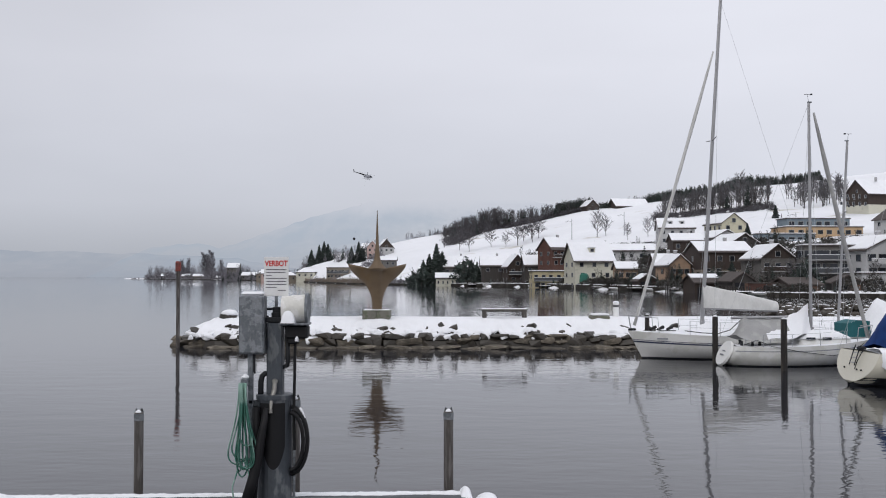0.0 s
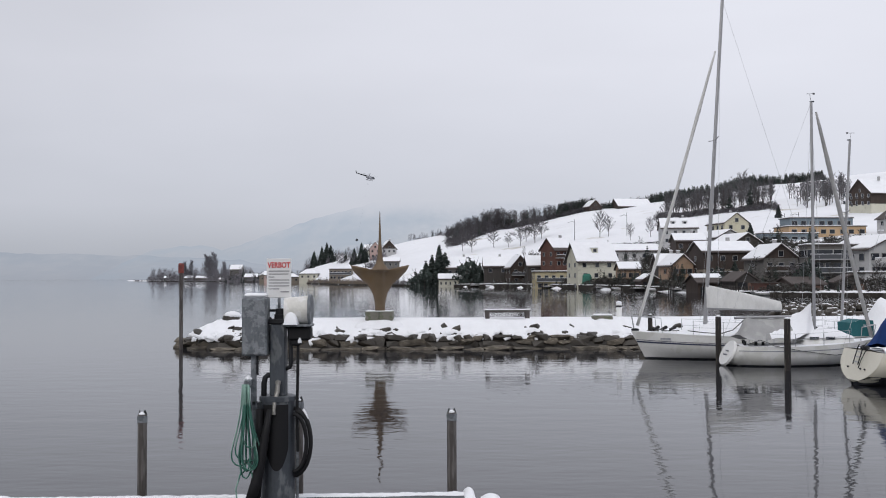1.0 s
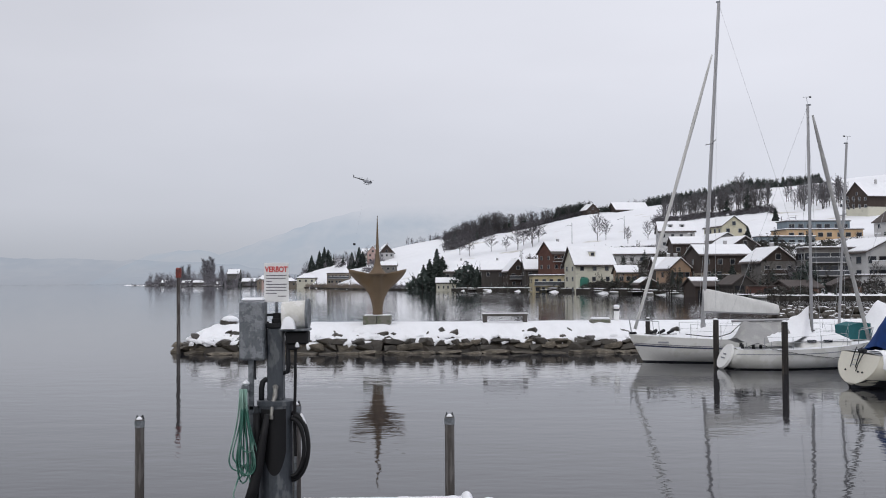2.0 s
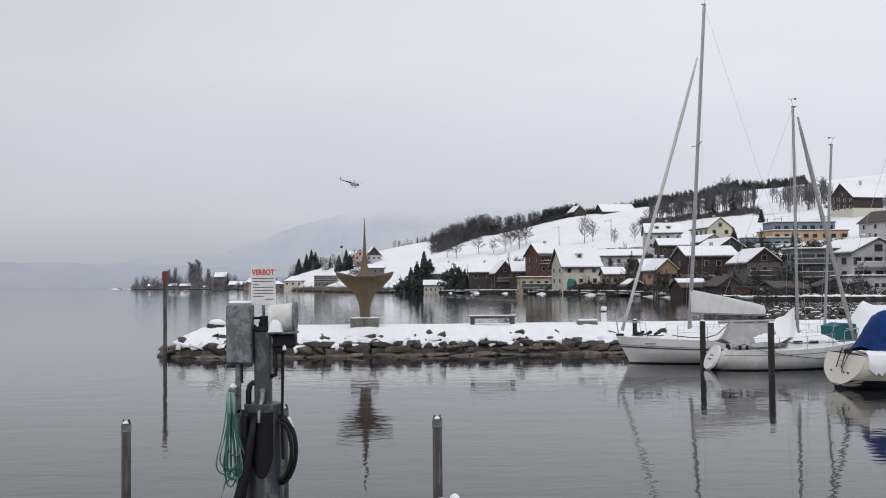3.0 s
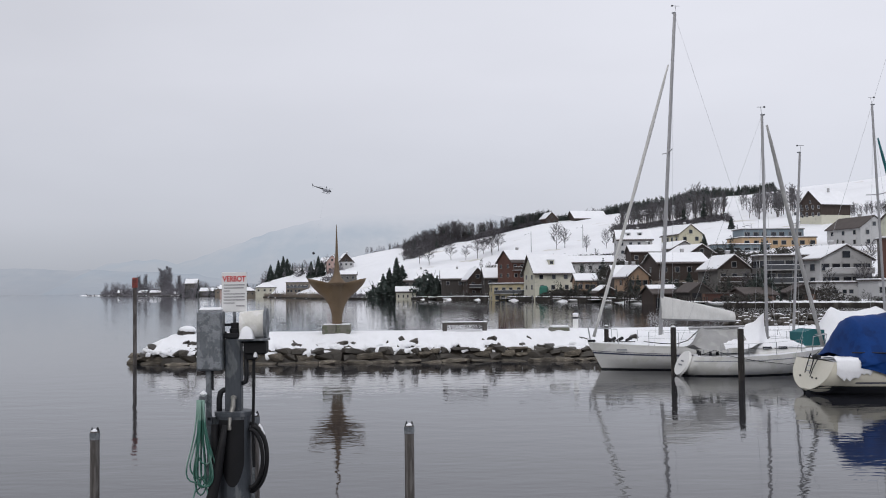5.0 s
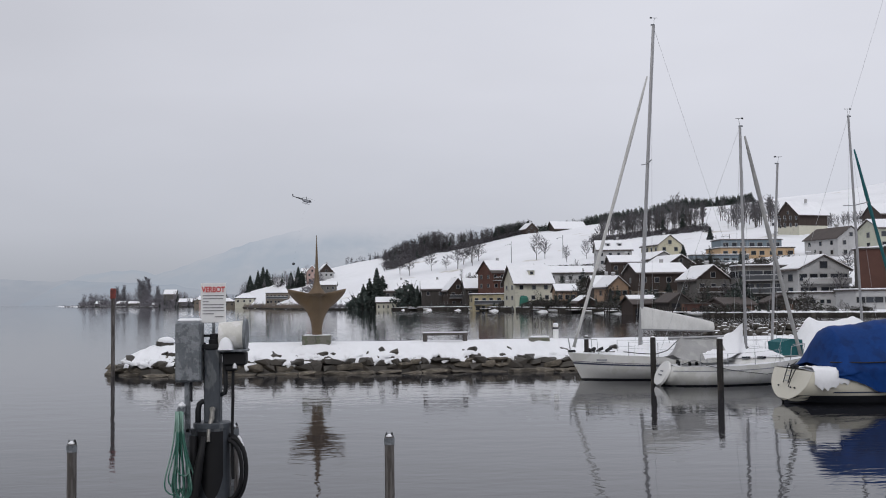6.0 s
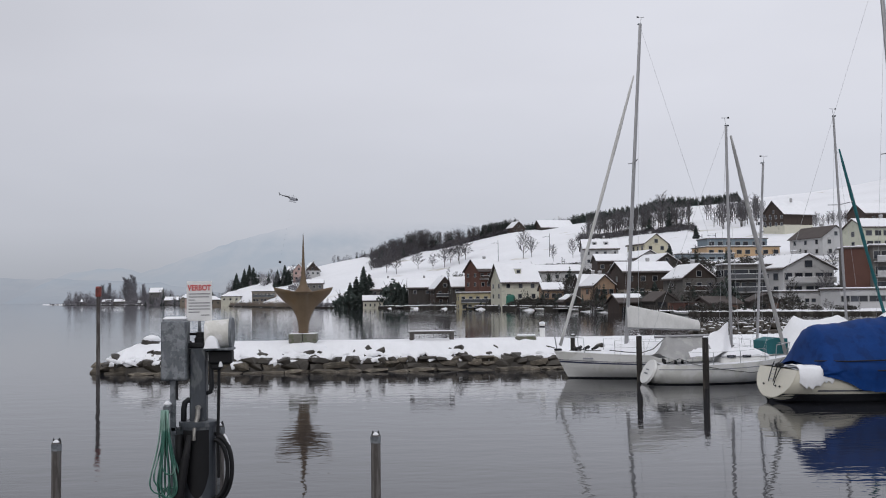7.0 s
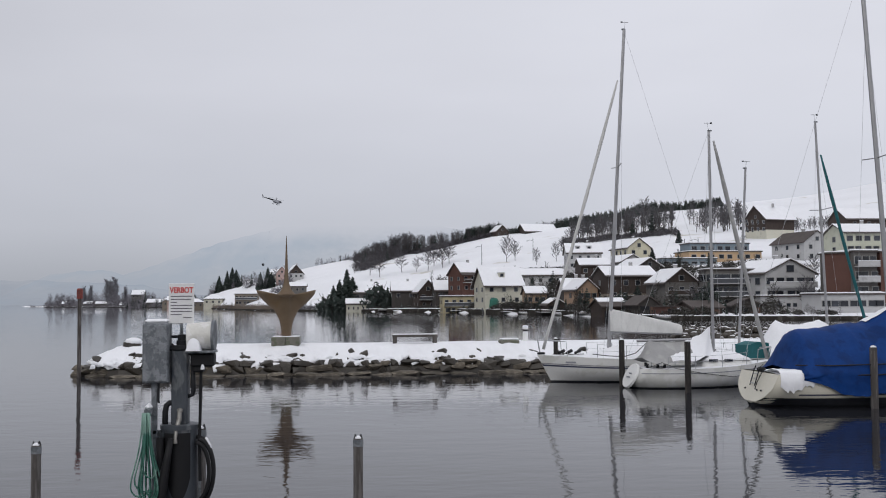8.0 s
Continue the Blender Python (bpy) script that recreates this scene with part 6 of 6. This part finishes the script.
for x, y in shore_spots(-0.155, -0.06, 2600, 14, -3.0, 3.0):
    a, hh = rr.uniform(0, 3.14), rr.uniform(1.2, 2.6)
    dx, dy = 0.10 * math.cos(a), 0.10 * math.sin(a)
    z = max(ground_z(x, y), -0.2)
    reeds.add([(x - dx, y - dy, z), (x + dx, y + dy, z), (x + rr.uniform(-0.3, 0.3), y, z + hh)], [(0, 1, 2)])
solid("reeds", reeds, REED, "dry brown reeds at the lake edge", "reeds", "stuff", fix=False)

# shore wall with its snowy coping
wall_m, cope = [], []
for i in range(260):
    s = -0.295 + 0.835 * i / 259
    y = table(s, BEARING, SHORE)
    x = s * y
    j = 0.5 * noise.noise((i * 0.4, 0, 0))
    wall_m.append([(x, y - 2.6 + j, -1.5), (x, y - 2.5 + j, bank(s) - 0.1), (x, y - 2.0 + j, bank(s)), (x, y + 0.8, bank(s))])
    if s > -0.04:
        gap = 0.28 * max(0.0, noise.noise((i * 0.45, 5, 1)) + 0.05)
        cope.append([(x, y - 2.15 + j, bank(s) + 0.01 - gap), (x, y - 2.1 + j, bank(s) + 0.1 - gap), (x, y + 0.4, bank(s) + 0.2 - gap), (x, y + 0.9, bank(s) - 0.02 - gap)])
SHORE_STONE = mat("dark_shore_stone", (0.045, 0.041, 0.037), 0.95, 0.45, 0.5, 0.4, 5, tint=(0.09, 0.083, 0.075), cover=0.2, spec=0.1)
shore_wall = solid("shore_wall", Mesh().grid(wall_m), SHORE_STONE, "dark stone shore wall with snow on top", "wall", "structure")
part("coping_snow", Mesh().grid(cope), SNOW, shore_wall, smooth=True)

# single trees
for kind, x, y, h, lab in (
        ("fir", -7.04, 359.17, 12.45, "dark fir beside the lake"), ("fir", -4.84, 357.98, 13.21, "tall dark fir by the lake"), ("fir", -2.26, 356.40, 14.74, "tallest dark fir by the lake"),
        ("fir", -0.28, 352.78, 11.83, "dark fir beside the lake"), ("fir", 13.62, 346.81, 8.14, "slim dark fir behind the roofs"), ("fir", 9.51, 338.27, 8.32, "dense dark conifer beside the gabled house"),
        ("fir", 11.29, 335.14, 7.49, "dense dark conifer beside the gabled house"), ("fir", 38.18, 305.96, 4.45, "small fir beside the chalet"), ("fir", 58.96, 206.32, 5.31, "snow-dusted fir in front of the timber house"),
        ("fir", 96.21, 319.12, 5.35, "slim fir beside the yellow house"), ("fir", 129.16, 391.88, 5.70, "dark fir on the snow slope"), ("fir", 71.31, 202.92, 4.54, "dark fir among the flats"),
        ("yew", -10.2, 353.0, 8.0, "broad dark yew by the lake"), ("yew", -7.5, 352.0, 10.0, "broad dark yew by the lake"), ("yew", -3.4, 352.5, 9.0, "ivy-covered dark trunk among firs"), ("yew", 7.6, 341.0, 9.5, "rounded dark yew beside the gabled house"), ("yew", 49.5, 255.5, 4.0, "dark evergreen by the cream house"), ("yew", 61.8, 172.8, 5.6, "broad dark evergreen beside the flats"), ("yew", 57.0, 212.0, 4.0, "dark evergreen among the lake houses"),
        ("round", 36.0, 488.00, 12.5, "wide bare tree in the snow field"), ("round", 43.0, 486.00, 13.0, "wide bare tree in the snow field"), ("round", 23.92, 502.00, 10.10, "bare orchard tree in the snow"), ("round", 30.85, 496.00, 7.21, "bare orchard tree in the snow"), ("round", 40.20, 505.00, 11.86, "bare tree in the snow field"),
        ("round", 44.18, 505.00, 12.99, "bare tree in the snow field"), ("round", 47.59, 502.00, 12.35, "bare tree in the snow field"), ("round", 12.68, 490.00, 10.96, "bare tree below the wood"),
        ("round", 8.24, 502.00, 10.66, "bare tree below the wood"), ("broad", 67.15, 440.00, 12.30, "tall pale bare tree on the slope"), ("broad", 70.91, 440.00, 9.84, "bare tree on the slope"),
        ("broad", 74.07, 405.00, 7.25, "bare tree by the lane"), ("broad", 82.20, 405.00, 8.15, "bare tree by the lane"), ("broad", 85.69, 405.00, 10.42, "bare tree beside the white house"),
        ("broad", 88.02, 405.00, 12.23, "bare tree beside the white house"), ("broad", 133.50, 455.00, 19.00, "tallest bare tree above the houses"), ("broad", 103.29, 219.53, 7.61, "bare tree beside the white house"),
        ("broad", 80.32, 173.36, 6.78, "slender bare tree before the white flats"), ("broad", 61.57, 178.80, 5.60, "dark bare tree by the shore"), ("broad", 63.88, 178.76, 4.80, "dark bare tree by the shore"),
        ("poplar", -283.41, 1100.00, 22.14, "slim bare poplar on the far point"), ("poplar", -277.00, 1100.00, 23.37, "slim bare poplar on the far point"), ("poplar", -250.61, 1060.00, 29.63, "tall bare poplar on the far point"), ("poplar", -246.66, 1060.00, 27.26, "tall bare poplar on the far point"),
        ("poplar", -240.42, 1050.00, 31.70, "tall bare poplar on the far point"), ("poplar", -218.85, 1000.00, 20.13, "slim bare poplar on the far point"), ("fir", -126.01, 760.00, 16.15, "lone dark fir on the far shore"),
        ("fir", -83.30, 640.00, 11.45, "fir in the far village"), ("fir", -78.44, 640.00, 13.60, "broad dark fir in the far village"), ("fir", -75.31, 640.00, 15.03, "broad dark fir in the far village"),
        ("fir", -73.45, 645.00, 12.98, "broad dark fir in the far village"), ("fir", -50.66, 560.00, 10.02, "fir in the far village"), ("fir", -46.68, 560.00, 11.90, "fir in the far village"),
        ("fir", -44.44, 555.00, 9.31, "fir in the far village"), ("fir", -107.38, 700.00, 9.39, "small fir in the far village"), ("fir", -174.36, 900.00, 10.06, "small fir on the far shore"), ("fir", -180.14, 900.00, 11.07, "small fir on the far shore")):
    tree(kind, x, y, h, lab, (x * 37) % 360)


def lamp_post(x, y, h, label):
    ob = thing("street_lamp", (x, y, ground_z(x, y) - 0.2), 0, label, "street lamp", "lamps along the lane")
    part("pole", Mesh().tube([(0, 0, 0), (0, 0, h)], [0.14, 0.09], 8), RAIL_METAL, ob)
    part("arm", Mesh().tube([(0, 0, h * 0.86), (-1.3, 0, h * 0.9), (-2.4, 0, h * 0.86)], 0.07, 6), RAIL_METAL, ob)
    part("lamp_head", Mesh().box((-2.6, 0, h * 0.85), (0.7, 0.25, 0.16), bevel=0.05), STEEL, ob)


for x, y, h in ((57.42, 450.00, 9.56), (77.16, 430.00, 10.10), (112.10, 334.15, 5.60), (116.81, 334.12, 5.60)):
    lamp_post(x, y, h, "slender grey lamp post on the slope")

# helicopter with a load on a long line, hovering far over the bay
heli = thing("helicopter", (-42.6, 560.00, 59.2), 10, "far helicopter hovering with a load on a line", "helicopter")
heli.matrix_world = pose(-42.6, 560.0, 59.2, 0, 13, 10)
fus = [(-1.6, 0.35), (-1.2, 0.75), (0, 0.95), (1.6, 0.9), (2.8, 0.6), (3.5, 0.15)]
part("fuselage", Mesh().tube([(x, 0, -0.25 + (0.15 if x < 0 else 0)) for x, r in fus], [r for x, r in fus], 12), GREY_STRIPE, heli, smooth=True)
part("cabin_glass", Mesh().tube([(2.0, 0, 0.0), (2.8, 0, -0.15), (3.4, 0, -0.3)], [0.88, 0.66, 0.25], 12), GLASS, heli, smooth=True)
part("tail_boom", Mesh().tube([(-1.3, 0, 0.2), (-7.2, 0, 0.55)], [0.42, 0.14], 8), DARK, heli)
part("tail_fin", Mesh().add([(-6.8, -0.05, 0.5), (-7.6, -0.05, 1.8), (-7.9, -0.05, 1.8), (-7.3, -0.05, 0.4), (-6.8, 0.05, 0.5), (-7.6, 0.05, 1.8), (-7.9, 0.05, 1.8), (-7.3, 0.05, 0.4)], [(0, 1, 2, 3), (4, 5, 6, 7), (0, 1, 5, 4), (1, 2, 6, 5), (2, 3, 7, 6), (3, 0, 4, 7)]), DARK, heli)
part("tailplane", Mesh().box((-5.6, 0, 0.5), (0.5, 2.4, 0.06)), DARK, heli)
part("tail_rotor", Mesh().box((-7.1, 0.25, 0.7), (0.14, 0.03, 1.8)), DARK, heli)
part("rotor_hub", Mesh().lathe((0.3, 0, 0.6), ((0.3, 0), (0.15, 0.3), (0.12, 0.8), (0.2, 0.9)), 8), DARK, heli)
for k in range(3):
    a = radians(25 + 120 * k)
    part("rotor_blade", Mesh().box((0.3 + 2.7 * math.cos(a), 2.7 * math.sin(a), 1.42), (5.0, 0.26, 0.04), turn=a), STEEL, heli)
for sy in (-1.0, 1.0):
    part("skid", Mesh().tube([(-1.4, sy, -1.75), (2.2, sy, -1.75), (2.7, sy, -1.55)], 0.06, 6).tube([(-0.6, sy * 0.5, -0.9), (-0.6, sy, -1.75)], 0.05, 6).tube([(1.4, sy * 0.5, -0.9), (1.4, sy, -1.75)], 0.05, 6), RAIL_METAL, heli)
line_len = 35.06
part("sling_line", Mesh().tube([(0.3, 0, -1.0), (1.4, 0, -line_len)], 0.005, 4), RAIL_METAL, heli)
part("load_bucket", Mesh().lathe((1.4, 0, -line_len - 1.3), ((0.4, 0), (0.7, 0.3), (0.7, 1.1), (0.3, 1.3)), 12), DARK, heli, "small dark slung load")


# small craft laid up along the shore
def rowing_boat(x, y, turn, L, label):
    ob = thing("rowing_boat", (x, y, 0.0), turn, label, "boat", "small boats at the shore")
    r = hull_form(L, L * 0.36, 0.62, 0.5, 0.2, stations=14, around=6)
    part("hull", hull_mesh(r), HULL, ob, smooth=True)
    part("rubbing_strake", band(r, 0.9, 1.0, 0.02), STRIPE, ob)
    part("cover_snow", deck_mesh(r, 0.01, 1.0, 0.16), SNOW, ob, "hump of snow on its cover", smooth=True)


for s_, d_, L_ in ((0.165, -6.0, 5.0), (0.20, -5.0, 5.5), (0.238, -5.5, 6.0), (0.262, -4.5, 5.0), (0.305, -5.0, 6.5), (0.085, -5.0, 4.5), (0.04, -5.0, 4.5)):
    yy = table(s_, BEARING, SHORE) + d_
    rowing_boat(s_ * yy, yy, 4 + 40 * s_, L_, "small moored boat under a snowy cover")


def jetty(s_, L, w):
    """A timber jetty on posts with snow on its boards."""
    yy = table(s_, BEARING, SHORE)
    ob = thing("jetty", (s_ * yy, yy - 1.5, 0), 0, "dark timber jetty with snow on its boards", "jetty", "jetties on the shore")
    part("deck", Mesh().box((0, -L / 2, 0.55), (w, L, 0.14), bevel=0.02), WOOD_DARK, ob)
    part("snow", Mesh().box((0, -L / 2, 0.67), (w * 0.92, L * 0.98, 0.09), bevel=0.03), SNOW, ob)
    for i in range(4):
        for k in (-1, 1):
            part("post", Mesh().lathe((k * w * 0.46, -L * (i + 0.5) / 4, -1.5), ((0.12, 0), (0.12, 3.0), (0.10, 3.03)), 8), WOOD_DARK, ob)


for s_, L_, w_ in ((0.028, 5, 3.0), (0.10, 5, 4.0), (0.15, 5, 3.0), (0.185, 7, 2.4), (0.225, 6, 3.2), (0.285, 6, 2.6)):
    jetty(s_, L_, w_)
cover = thing("tarpaulin_cover", (36.92, 266.76, 0.00), 0, "green tarpaulin over garden furniture by the wall", "tarpaulin")
cover.location.z = ground_z(cover.location.x, cover.location.y) - 0.1
cover.location.y -= 2.2
part("sheet", Mesh().box((0, 0, 1.4), (2.5, 1.6, 2.9), bevel=0.5, taper=0.9), GREEN_TARP, cover, smooth=False)


# snowy rubble bank behind the moored boats
rubble = thing("rubble_bank", (0, 0, 0), 0, "bank of rubble half covered by snow behind the boats", "stones", kind="stuff")
stones, caps, rb = Mesh(), Mesh(), random.Random(8)
for i in range(420):
    x, y = rb.uniform(20.34, 28.44), rb.uniform(60, 63.5)
    z = 0.2 + 1.15 * max(0, 1 - abs(y - 62) / 2.2) + rb.uniform(-0.1, 0.1)
    w = rb.uniform(0.25, 0.6)
    stones.box((x, y, z), (w, w * 0.9, w * 0.7), turn=rb.uniform(0, 3), bevel=w * 0.2)
    if rb.random() < 0.6:
        caps.box((x, y, z + w * 0.34), (w * 0.55, w * 0.5, 0.08), turn=rb.uniform(0, 3), bevel=0.045)
stones.box((24.37, 62, 0.3), (7.80, 2.4, 1.4), bevel=0.6)
part("stones", stones, DARK_ROCK, rubble, fix=False)
part("snow_caps", caps, SNOW, rubble, fix=False)
